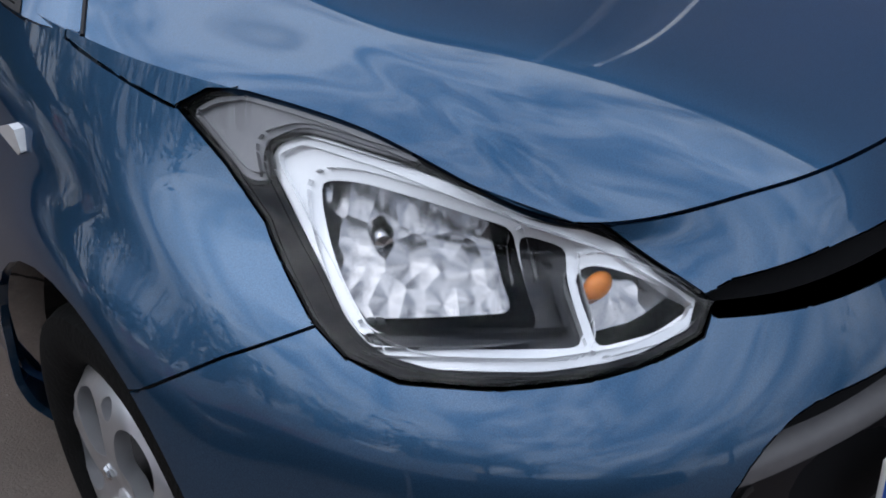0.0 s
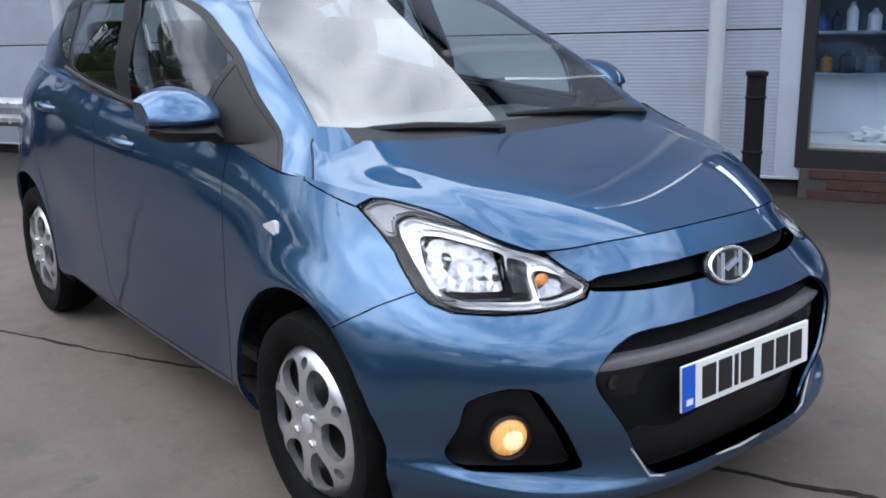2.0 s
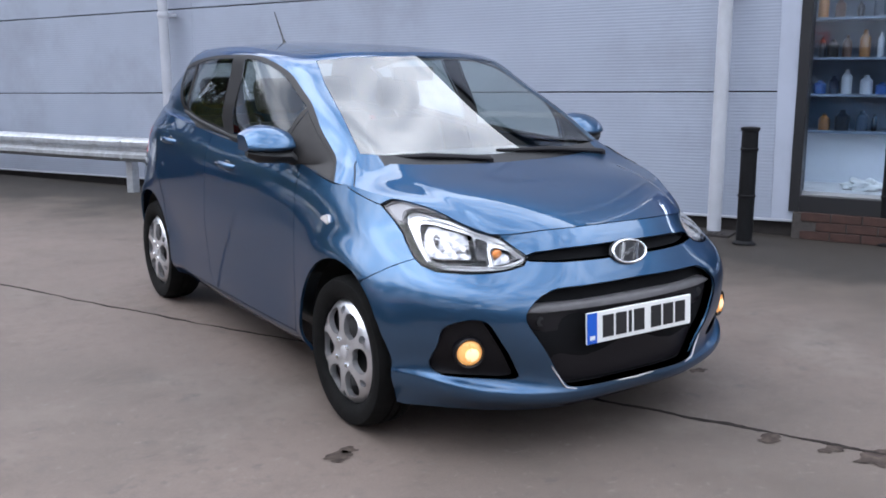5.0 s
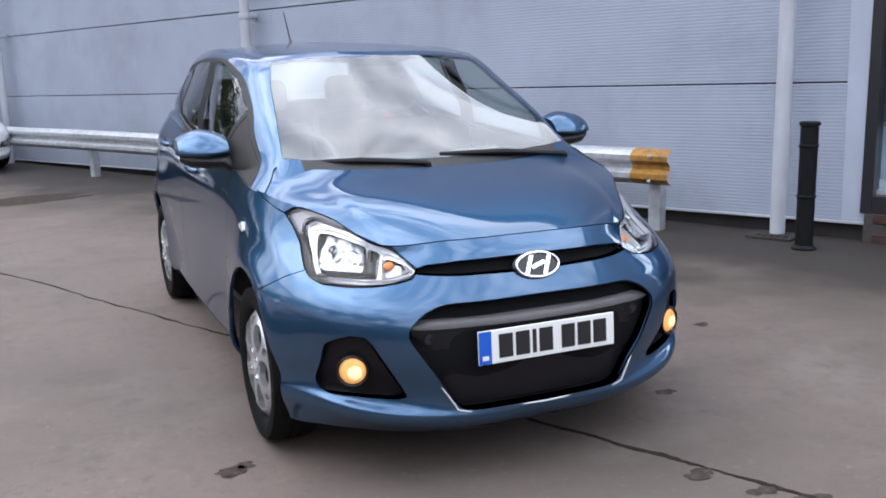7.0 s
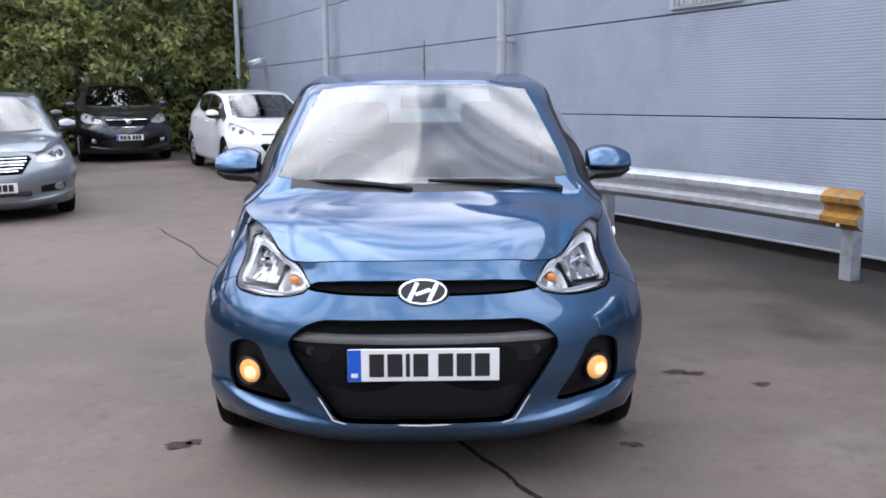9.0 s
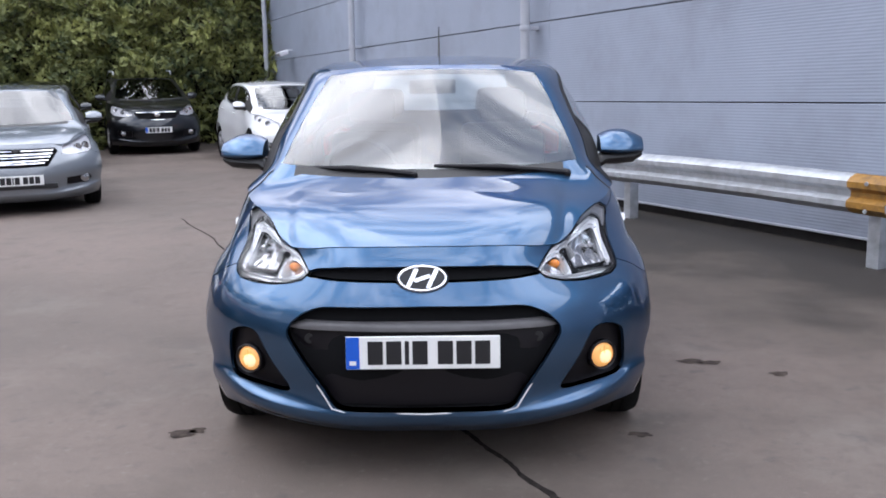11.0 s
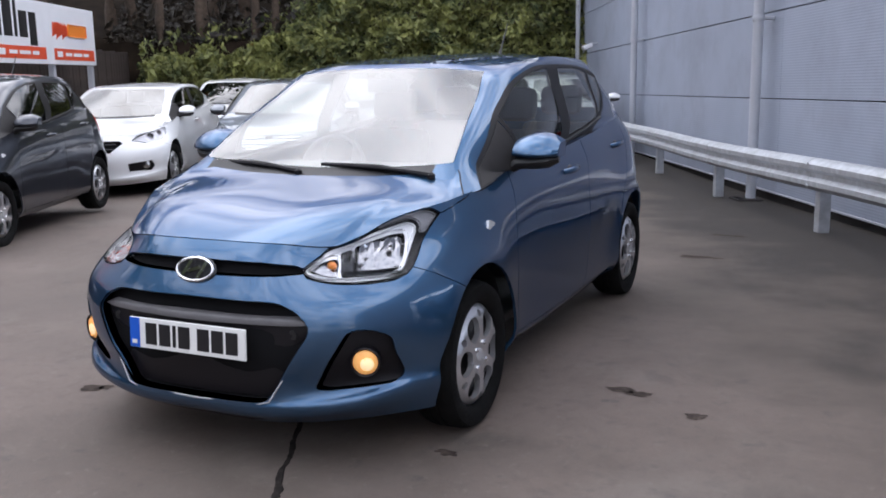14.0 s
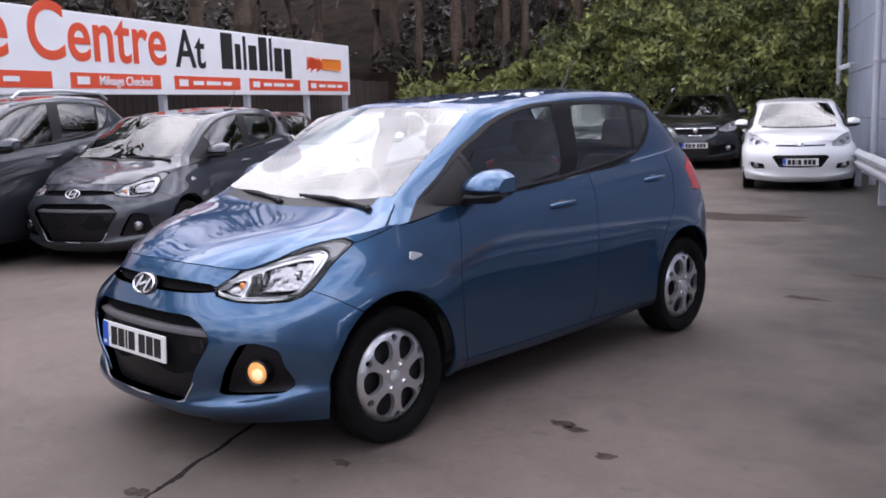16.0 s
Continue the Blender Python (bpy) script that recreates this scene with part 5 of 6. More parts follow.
def detail_hatch(root, plate=True, lit=True):
    """The parts of the small hatchback's nose that only a near view shows."""
    # grille: bar, plate carrier and mesh
    bm = bmesh.new()
    rows = []
    for i in range(33):
        x = -.455 + .91 * i / 32
        h = min(1.0, (1 - abs(x) / .458) * 9 + .04)
        y = -.698 + .30 * x * x + .9 * x ** 6
        rows.append([bm.verts.new((x, y + d, .528 + z * h)) for d, z in ((.032, .024), (.006, .018), (0, .010), (0, -.006), (.03, -.012))])
    for a, b_ in zip(rows, rows[1:]):
        for j in range(4):
            bm.faces.new((a[j], a[j + 1], b_[j + 1], b_[j]))
    bmesh.ops.recalc_face_normals(bm, faces=bm.faces[:])
    part("grille_bar", bm, GREY_BAR, root, "satin grey bar across the grille", smooth=True, angle=50)
    bm = bmesh.new()
    rows = []
    for i in range(25):
        x = -.44 + .88 * i / 24
        y = -.684 + .30 * x * x + .9 * x ** 6
        low = .262 if abs(x) < .30 else .262 + (abs(x) - .30) * 1.6
        rows.append([bm.verts.new((x, y + d, low + (.522 - low) * q)) for d, q in ((.012, 0), (.0, .35), (-.004, .7), (0, 1))])
    for a, b_ in zip(rows, rows[1:]):
        for j in range(3):
            bm.faces.new((a[j], a[j + 1], b_[j + 1], b_[j]))
    bmesh.ops.recalc_face_normals(bm, faces=bm.faces[:])
    part("grille_panel", bm, DEEP_BLACK, root, "smooth black panel behind the number plate", smooth=True)
    for s_ in (-1, 1):
        bm = bmesh.new()
        lathe(bm, [(.017, .012), (.017, -.004), (.013, -.005), (.002, -.003)], 16, "Y", (s_ * .385, -.637, .488))
        part("tow_eye_cap", bm, BLACK_PLASTIC, root, smooth=True)
    bm = bmesh.new()
    tube(bm, [(-.478, -.640, .522), (-.31, -.690, .256), (-.27, -.696, .246), (0, -.716, .244), (.27, -.696, .246), (.31, -.690, .256), (.478, -.640, .522)], 0.003, 6)
    part("grille_trim", bm, LAMP_GREY, root, "thin pale edge trim round the grille", smooth=True)
    if plate:
        number_plate(root, -.726, .460, -3, 0.506)
    # badge
    b = thing("badge", Matrix(), "", "")
    b.parent = root
    b.matrix_basis = pose(0, -.657, .693, -24)
    bm = bmesh.new()
    ring = []
    for i in range(48):
        a = 2 * math.pi * i / 48
        row = []
        for j in range(8):
            c = 2 * math.pi * j / 8
            rr = 0.0055 * math.cos(c)
            row.append(bm.verts.new(((0.078 + rr) * math.cos(a), 0.006 * math.sin(c), (0.041 + rr) * math.sin(a))))
        ring.append(row)
    for i in range(48):
        for j in range(8):
            bm.faces.new((ring[i][j], ring[(i + 1) % 48][j], ring[(i + 1) % 48][(j + 1) % 8], ring[i][(j + 1) % 8]))
    bmesh.ops.recalc_face_normals(bm, faces=bm.faces[:])
    part("badge_ring", bm, CHROME, b, smooth=True, angle=80)
    for s in (-1, 1):
        bm = bmesh.new()
        prism(bm, [(s * .034 - .022, -.031), (s * .034 - .008, -.033), (s * .034 + .022, .031), (s * .034 + .008, .033)], 0.006, pose(0, -.004, 0))
        part("badge_stroke", bm, CHROME, b)
    bm = bmesh.new()
    prism(bm, [(-.030, -.004), (.022, .014), (.030, .004), (-.022, -.014)], 0.006, pose(0, -.0045, 0))
    part("badge_stroke", bm, CHROME, b)
    bm = bmesh.new()
    lathe(bm, [(0.088, 0.016), (0.088, 0.008), (0.078, 0.002)], 48, "Y")
    bmesh.ops.transform(bm, matrix=Matrix.Diagonal((1, 1, .56, 1)), verts=bm.verts[:])
    part("badge_base", bm, GLOSS_BLACK, b)
    # fog lamps
    for s in (-1, 1):
        f = thing("fog_lamp", Matrix(), "", "")
        f.parent = root
        f.matrix_basis = pose(s * .612, -.545, .393, 0, 0, s * 22)
        bm = bmesh.new()
        lathe(bm, [(0.054, 0.03), (0.053, -0.008), (0.049, -0.012), (0.044, -0.008), (0.043, 0.0)], 32, "Y", cap=False)
        part("fog_lamp_ring", bm, DEEP_BLACK, f, smooth=True)
        bm = bmesh.new()
        lathe(bm, [(0.0005, -0.016), (0.02, -0.014), (0.036, -0.009), (0.044, -0.001)], 32, "Y")
        part("fog_lamp_lens", bm, FOG_AMBER if lit else REFLECTOR, f, "lit amber-white fog lamp" if lit else "", smooth=True)
        if lit:
            bm = bmesh.new()
            lathe(bm, [(0.0005, -0.0205), (0.014, -0.019), (0.022, -0.0155), (0.026, -0.008)], 24, "Y", (.006, 0, -.004))
            part("fog_lamp_bulb", bm, FOG_GLOW, f, smooth=True)
            for k in (-2, -1, 0, 1, 2):
                part("lens_rib", box_bm(k * .013 - .001, -.0185 + abs(k) * .0035, -.034 + abs(k) * .006, k * .013 + .001, -.006, .034 - abs(k) * .006), FOG_AMBER, f)
    # headlights: bezel, reflector bowl, indicator, black divider
    for s in (-1, 1):
        h = thing("headlight", Matrix(), "", "")
        h.parent = root
        h.matrix_basis = Matrix.Diagonal((s, 1, 1, 1))
        bm = bmesh.new()
        lathe(bm, [(0.017, 0.055), (0.017, 0.02), (0.012, 0.008), (0.002, 0.004)], 20, "Y")
        bmesh.ops.transform(bm, matrix=pose(.600, -.325, .740, 0, 0, 32) @ Matrix.Diagonal((.8, .8, .8, 1)), verts=bm.verts[:])
        part("lamp_bulb", bm, CHROME, h, smooth=True)
        bm = bmesh.new()
        bmesh.ops.create_uvsphere(bm, u_segments=16, v_segments=10, radius=0.013, matrix=pose(.452, -.478, .703) @ Matrix.Diagonal((1.5, .8, 1.15, 1)))
        part("indicator_bulb", bm, AMBER, h, "amber indicator bulb", smooth=True)
    # side repeaters
    for s in (-1, 1):
        bm = bmesh.new()
        pts = [(-.035, -.010), (-.028, .016), (-.012, .018), (.036, .002), (.034, -.006), (-.020, -.018)]
        prism(bm, pts, 0.012)
        bmesh.ops.transform(bm, matrix=Matrix.Translation((s * (root["side_x"] + .006), .15, .772)) @ Matrix(((0, -s, 0, 0), (1, 0, 0, 0), (0, 0, 1, 0), (0, 0, 0, 1))), verts=bm.verts[:])
        bmesh.ops.recalc_face_normals(bm, faces=bm.faces[:])
        part("side_repeater", bm, LAMP_SILVER, root, "clear side repeater lamp")
    # wipers
    for x0, x1, sweep in ((-.56, -.06, .012), (.02, .56, .0)):
        wiper = thing("wiper", Matrix(), "", "")
        wiper.parent = root
        bm = bmesh.new()
        lathe(bm, [(.016, 0), (.016, .016), (.009, .024), (.002, .026)], 14, "Z", (x1, .105, .948))
        tube(bm, [(x1, .105, .962), (x1 - .12, .125 + sweep, .972), (x1 - .26, .142 + sweep, .982)], [0.014, 0.012, 0.008], 8)
        part("wiper_arm", bm, DEEP_BLACK, wiper, smooth=True)
        bm = bmesh.new()
        tube(bm, [(x1 - .02, .120, .968), ((x0 + x1) / 2, .148 + sweep, .982), (x0, .165 + sweep * 2, .988)], [0.008, 0.014, 0.007], 8)
        part("wiper_blade", bm, DEEP_BLACK, wiper, smooth=True)
    # aerial, inside mirror, steering wheel
    bm = bmesh.new()
    tube(bm, [(0, 2.28, 1.468), (0, 2.30, 1.495), (0, 2.42, 1.66)], [0.014, 0.006, 0.003], 8)
    part("aerial", bm, BLACK_PLASTIC, root, smooth=True)
    part("inside_mirror", box_bm(-.11, .80, 1.27, .11, .825, 1.335, bevel=0.01), BLACK_PLASTIC, root, smooth=True)
    bm = bmesh.new()
    ring = [(-.36 + .18 * math.cos(a), .86 + .06 * math.sin(a), .88 + .17 * math.sin(a)) for a in (2 * math.pi * i / 24 for i in range(25))]
    tube(bm, ring, 0.014, 8)
    part("steering_wheel", bm, INTERIOR, root, smooth=True)


hatch, hatch_shell, _ = build_car("blue_hatchback", "metallic blue five-door hatchback with clean glossy paint", BLUE, pose(0, 0, 0), HATCH_SPEC, 14, 8)
detail_hatch(hatch)


def yard_pose(x, y):
    return pose(x, y, lift(x, y), 0, 0, WALL_TURN)


# ---- parked cars ----
grey_spec = dict(HATCH_SPEC, glass=DARK_GLASS, side_glass=DARK_GLASS)
grey, _, _ = build_car("grey_hatchback", "dark grey five-door hatchback parked in a row", GREY_PAINT, yard_pose(-5.25, 1.97), grey_spec, 7, 4, group="parked cars")
detail_hatch(grey, False, False)

PLAIN_SPEC = dict(HATCH_SPEC, lamp_detail=None)
SALOON = dict(PLAIN_SPEC, nose=1.27, base=2.737, tail=1.95, low_z=1.0, top_z=0.95, wide=1.115, wheel_r=.33, rim_r=.235, arch=.375, roof_back=.28, rear_lean=-.1, holes=5, glass=DARK_GLASS, side_glass=DARK_GLASS, crown=.03,
              lamp_outline=[(.42, .66), (.44, .75), (.60, .80), (.70, .85), (.735, .80), (.745, .70), (.70, .665), (.56, .65)],
              grille_outline=[(-.1, .735), (.36, .735), (.385, .70), (.28, .545), (-.1, .535)], slot_outline=None,
              fog_outline=[(.45, .40), (.68, .42), (.70, .37), (.66, .33), (.45, .325)])
saloon, saloon_shell, _ = build_car("silver_saloon", "silver-grey saloon car parked nose out", SILVER_PAINT, yard_pose(-5.14, 7.29), SALOON, 6, 4, group="parked cars")
SUPERMINI = dict(PLAIN_SPEC, nose=1.06, base=2.57, tail=1.1, low_z=1.0, top_z=.93, wide=1.03, wheel_r=.31, rim_r=.21, arch=.35, roof_back=.05, glass=DARK_GLASS, side_glass=DARK_GLASS,
                 lamp_outline=[(.44, .70), (.47, .775), (.60, .84), (.70, .885), (.735, .84), (.745, .77), (.72, .72), (.58, .68)],
                 grille_outline=[(-.1, .565), (.36, .565), (.40, .54), (.30, .385), (-.1, .375)],
                 slot_outline=[(-.1, .715), (.35, .72), (.35, .70), (-.1, .69)],
                 fog_outline=[(.52, .43), (.70, .46), (.71, .40), (.66, .355), (.50, .355)])
mini, mini_shell, _ = build_car("white_hatchback", "white five-door hatchback parked beside the rail", WHITE_PAINT, yard_pose(-2.64, 12.3), SUPERMINI, 6, 4, group="parked cars")
SUV = dict(PLAIN_SPEC, nose=1.17, base=2.64, tail=1.2, low_z=1.13, top_z=1.02, wide=1.115, wheel_r=.345, rim_r=.225, arch=.40, roof_back=.05, glass=DARK_GLASS, side_glass=DARK_GLASS, holes=5,
           lamp_outline=[(.42, .70), (.43, .76), (.58, .83), (.70, .88), (.735, .82), (.745, .76), (.70, .70), (.56, .68)],
           grille_outline=[(-.1, .76), (.36, .755), (.39, .73), (.32, .645), (-.1, .625)], slot_outline=None,
           fog_outline=[(.45, .42), (.68, .43), (.70, .38), (.66, .33), (.45, .325)])
suv, suv_shell, _ = build_car("black_suv", "black sport utility vehicle parked before the hedge", BLACK_PAINT, yard_pose(-6.3, 15.8), SUV, 6, 4, group="parked cars")
suv2, suv2_shell, _ = build_car("dark_suv", "dark grey sport utility vehicle parked in a row", GREY_PAINT, yard_pose(-6.28, .14), dict(SUV, low_z=1.16, top_z=1.12), 6, 4, group="parked cars")
COUPE = dict(PLAIN_SPEC, nose=1.12, base=2.63, tail=1.3, low_z=1.0, top_z=.88, wide=1.07, wheel_r=.315, rim_r=.215, arch=.355, roof_back=.15, glass=DARK_GLASS, side_glass=DARK_GLASS, holes=5,
             lamp_outline=[(.46, .70), (.50, .76), (.64, .80), (.72, .84), (.745, .78), (.74, .70), (.60, .665)],
             grille_outline=[(-.1, .70), (.34, .70), (.38, .67), (.26, .56), (-.1, .55)], slot_outline=None,
             fog_outline=[(.45, .42), (.68, .45), (.70, .38), (.66, .33), (.45, .325)])
coupe, coupe_shell, _ = build_car("white_coupe", "white hatchback parked in a row between two cars", WHITE_PAINT, yard_pose(-7.05, 6.14), COUPE, 6, 4, group="parked cars")


wh2, wh2_shell, _ = build_car("white_hatchback", "white hatchback parked behind other cars near the hedge", WHITE_PAINT, yard_pose(-9.57, 11.8), dict(SUPERMINI, top_z=.98), 5, 3, group="parked cars")
dark_h, dark_h_shell, _ = build_car("black_hatchback", "black hatchback parked behind the silver saloon", BLACK_PAINT, yard_pose(-7.28, 12.6), dict(SUPERMINI, top_z=1.06), 5, 3, group="parked cars")
red_h, red_h_shell, _ = build_car("red_hatchback", "dark red hatchback parked against the sign board", RED_PAINT, yard_pose(-8.22, 4.81), dict(SUPERMINI, wide=.90, top_z=.98), 5, 3, group="parked cars")


def front_at(shell, x, z):
    return min((v.co for v in shell.bm.verts if v.co.y < 0), key=lambda c: (c.x - x) ** 2 + (c.z - z) ** 2).y


def dress(root, shell, plate_z, slats, slat_material, badge_z, badge_material, fog=None, rails=None, eye=None):
    """Plate, grille bars, badge, lamps and roof rails of a parked car."""
    number_plate(root, front_at(shell, 0.1, plate_z) - .012, plate_z)
    for z, w in slats:
        y = front_at(shell, 0.1, z)
        bm = bmesh.new()
        tube(bm, [(-w, y + .05, z), (-w * .6, y + .015, z), (0, y, z), (w * .6, y + .015, z), (w, y + .05, z)], .011, 6)
        part("grille_bar", bm, slat_material, root, smooth=True)
    bm = bmesh.new()
    y = front_at(shell, 0, badge_z)
    lathe(bm, [(.052, .012), (.052, -.004), (.040, -.010), (.004, -.012)], 24, "Y", (0, y - .006, badge_z))
    part("badge", bm, badge_material, root, smooth=True)
    for s_ in (-1, 1):
        if fog:
            y = front_at(shell, fog[0], fog[1])
            bm = bmesh.new()
            lathe(bm, [(.05, .03), (.05, -.002), (.03, -.008), (.002, -.01)], 20, "Y", (s_ * fog[0], y + .015, fog[1]))
            part("fog_lamp", bm, REFLECTOR, root, smooth=True)
        if eye:
            for x, z, r in eye:
                y = front_at(shell, x, z)
                bm = bmesh.new()
                lathe(bm, [(r, -.004), (r * .8, .012), (r * .35, .03), (.002, .034)], 20, "Y", (s_ * x, y + .018, z))
                part("headlight_reflector", bm, REFLECTOR, root, smooth=True)
        if rails:
            x, y0, y1, z = rails
            bm = bmesh.new()
            tube(bm, [(s_ * x, y0, z - .05), (s_ * x, y0 + .12, z + .02), (s_ * x, (y0 + y1) / 2, z + .035), (s_ * x, y1 - .12, z + .01), (s_ * x, y1, z - .06)], .018, 8)
            part("roof_rail", bm, GALV, root, smooth=True)


dress(saloon, saloon_shell, .40, [(.71, .38), (.675, .37), (.64, .345), (.605, .32), (.575, .28)], CHROME, .69, GLOSS_BLACK, (.70, .385), eye=((.66, .715, .05), (.75, .73, .045)))
part("lower_grille", box_bm(-.40, front_at(saloon_shell, .1, .33) - .004, .30, .40, front_at(saloon_shell, .1, .33) + .05, .355, bevel=.01), BLACK_PLASTIC, saloon)
dress(mini, mini_shell, .46, [(.535, .34), (.41, .30)], GLOSS_BLACK, .705, CHROME, (.63, .41), eye=((.62, .745, .045), (.70, .79, .035)))
dress(suv, suv_shell, .50, [(.845, .40), (.70, .36)], CHROME, .80, CHROME, (.66, .44), rails=(.60, 1.1, 2.5, 1.66), eye=((.62, .86, .05), (.72, .89, .04)))
dress(suv2, suv2_shell, .50, [(.845, .40), (.70, .36)], CHROME, .80, CHROME, (.66, .44), rails=(.62, 1.1, 2.6, 1.68), eye=((.62, .86, .05),))
dress(coupe, coupe_shell, .44, [(.66, .33), (.60, .30)], GLOSS_BLACK, .66, CHROME, (.66, .40), eye=((.66, .735, .045), (.73, .77, .035)))


# ---- guard rail ----
def guard_rail():
    N_RAIL = 3.80
    root = thing("guard_rail", wall_pose(0, N_RAIL), "galvanised steel crash barrier with a yellow painted end", "guard rail")
    prof = [(0.03, .355), (-.02, .375), (-.055, .405), (-.055, .445), (-.01, .475), (-.01, .515), (-.055, .545), (-.055, .585), (-.02, .615), (0.03, .635)]

    def beam(u0, u1, off, material, nm):
        bm = bmesh.new()
        n = max(2, int((u1 - u0) / 0.8))
        rows = []
        for i in range(n + 1):
            u = u0 + (u1 - u0) * i / n
            z = lift(*place(u, N_RAIL).xy) + 0.01 * math.sin(u * 0.9)
            rows.append([bm.verts.new((u, d + off, h + z)) for d, h in prof] + [bm.verts.new((u, d + off + 0.006, h + z)) for d, h in prof[::-1]])
        m = len(rows[0])
        for a, b in zip(rows, rows[1:]):
            for j in range(m):
                bm.faces.new((a[j], b[j], b[(j + 1) % m], a[(j + 1) % m]))
        bm.faces.new(rows[0])
        bm.faces.new(rows[-1][::-1])
        bmesh.ops.recalc_face_normals(bm, faces=bm.faces[:])
        return part(nm, bm, material, root, smooth=True, angle=30)

    u = 1.30
    for end in (4.06, 6.92, 9.70, 12.5, 15.3):
        beam(u, end + 0.08, 0.0 if u < 4 or int(u) % 2 else -0.004, GALV, "rail_beam")
        u = end
    beam(1.00, 1.32, -0.006, YELLOW_END, "yellow_end")
    for u in (1.15, 4.0, 6.88, 9.66, 12.46, 15.2):
        z = lift(*place(u, N_RAIL).xy)
        bm = bmesh.new()
        box(bm, u - .05, 0.035, z - 0.1, u + .05, 0.041, z + .60)
        box(bm, u - .05, 0.041, z - 0.1, u - .044, 0.13, z + .60)
        box(bm, u + .044, 0.041, z - 0.1, u + .05, 0.13, z + .60)
        part("rail_post", bm, GALV, root)
        for h in (.40, .59):
            bm = bmesh.new()
            lathe(bm, [(0.016, -0.064), (0.014, -0.072), (0.004, -0.074)], 8, "Y", (u, 0.0, z + h))
            part("rail_bolt", bm, GALV, root)


guard_rail()


# ---- bollards ----
def bollard(x, y):
    root = thing("bollard", pose(x, y, lift(x, y)), "black plastic bollard with two raised rings", "bollard", "bollards")
    bm = bmesh.new()
    prof = [(0.085, 0.0), (0.085, 0.012), (0.068, 0.022), (0.060, 0.03), (0.060, 0.36), (0.067, 0.364), (0.067, 0.378), (0.060, 0.382), (0.060, 0.71), (0.067, 0.714), (0.067, 0.728), (0.060, 0.732), (0.060, 0.855), (0.070, 0.862), (0.070, 0.882), (0.05, 0.888), (0.002, 0.89)]
    lathe(bm, prof, 28, "Z")
    part("post", bm, BOLLARD, root, smooth=True, angle=40)


bollard(3.405, 1.582)
bollard(4.30, 0.98)


# ---- shop window ----
def shop_front():
    root = thing("window_1", wall_pose(0, WALL_N), "shop window in a black metal frame over a brick plinth", "window", kind="structure")
    left, right = -0.34, -3.2
    top = 2.6
    for a, b in ((left, left + 0.08), (-1.75, -1.67), (right, right + 0.08)):
        part("window_frame", box_bm(a, -0.03, .20, b, 0.12, top + .08, bevel=0.004), FRAME_BLACK, root)
    part("window_frame", box_bm(right + .08, -0.03, .20, left, 0.12, .33, bevel=0.004), FRAME_BLACK, root)
    part("window_frame", box_bm(right + .08, -0.03, top, left, 0.12, top + .08, bevel=0.004), FRAME_BLACK, root)
    for a, b in ((-1.67, left), (right + .08, -1.75)):
        ob = part("pane", box_bm(a, 0.04, .36, b, 0.05, top), glass_mat("shop_glass", (0.85, 0.9, 0.95), 1.0, 1.5), root)
    part("lintel", box_bm(-14, 0.0, top + .08, U0, 0.2, WALL_TOP), CLADDING, root)
    part("flank", box_bm(-14, 0.0, -.2, right, 0.2, top + .08), CLADDING, root)
    # back of the display
    part("display_panel", box_bm(right - .2, .72, .30, left + .2, .76, .78), SIGN_WHITE, root, "white panel below the shelves")
    part("display_wall", box_bm(right - .2, 1.3, 0, left + .4, 1.35, top + .2), mat("pale_display_wall", (0.55, 0.58, 0.62), 0.8, 0, 0.1, 3), root)
    part("display_floor", box_bm(right - .2, .06, .3, left + .4, 1.3, .36), mat("pale_display_floor", (0.5, 0.5, 0.5), 0.6, 0, 0.1, 3), root)
    part("display_ceiling", box_bm(right - .2, .06, top, left + .4, 1.3, top + .1), SIGN_WHITE, root)
    part("display_side", box_bm(left + .2, .06, 0, left + .25, 1.3, top), SIGN_WHITE, root)
    lamp = new("display_light", bpy.data.lights.new("display_light", "AREA"))
    lamp.data.shape, lamp.data.size, lamp.data.size_y, lamp.data.energy = "RECTANGLE", 2.6, .8, 55
    lamp.matrix_world = wall_pose(-1.8, WALL_N + .52, top - .03)
    return root


shop_front()


def shelf_goods():
    random.seed(12)
    sh = thing("display_shelf", wall_pose(0, WALL_N + .75), "blue-grey display shelves behind the shop window", "shelf")
    m_sh = mat("shelf_blue_grey", (0.20, 0.245, 0.31), 0.5, 0, 0.25, 5)
    for i, z in enumerate((.78, 1.08, 1.38, 1.70, 2.05)):
        part("shelf_board", box_bm(-2.9, -.15, z, -.16, .2, z + .02), m_sh, sh)
    part("shelf_back", box_bm(-2.9, .2, .70, -.16, .22, 2.35), m_sh, sh)
    for u in (-2.9, -1.55, -.18):
        part("shelf_upright", box_bm(u, -.15, .36, u + .02, .2, 2.35), m_sh, sh)
    mats = [mat("can_white", (.6, .62, .66), .3), mat("can_slate", (.05, .07, .10), .3), mat("can_navy", (.012, .02, .045), .3), mat("can_brown", (.09, .05, .035), .35), mat("can_dark", (.02, .025, .035), .3), mat("can_black", (.012, .012, .014), .3), mat("can_blue", (.05, .12, .35), .3), mat("can_amber", (.35, .16, .05), .3)]
    for z in (.80, 1.10, 1.40, 1.72, 2.07):
        u = -2.8
        while u < -.25:
            r = random.uniform(.022, .058)
            h = random.uniform(.09, .25)
            root = thing("container", wall_pose(u, WALL_N + .70 + random.uniform(0, .1), z), "small container standing on a display shelf", "container", "shelf goods")
            bm = bmesh.new()
            lathe(bm, [(r, 0), (r, h * .7), (r * .6, h * .82), (r * .4, h * .86), (r * .4, h)], 12, "Z")
            part("bottle", bm, random.choice(mats), root, smooth=True)
            u += random.uniform(.075, .15)


shelf_goods()


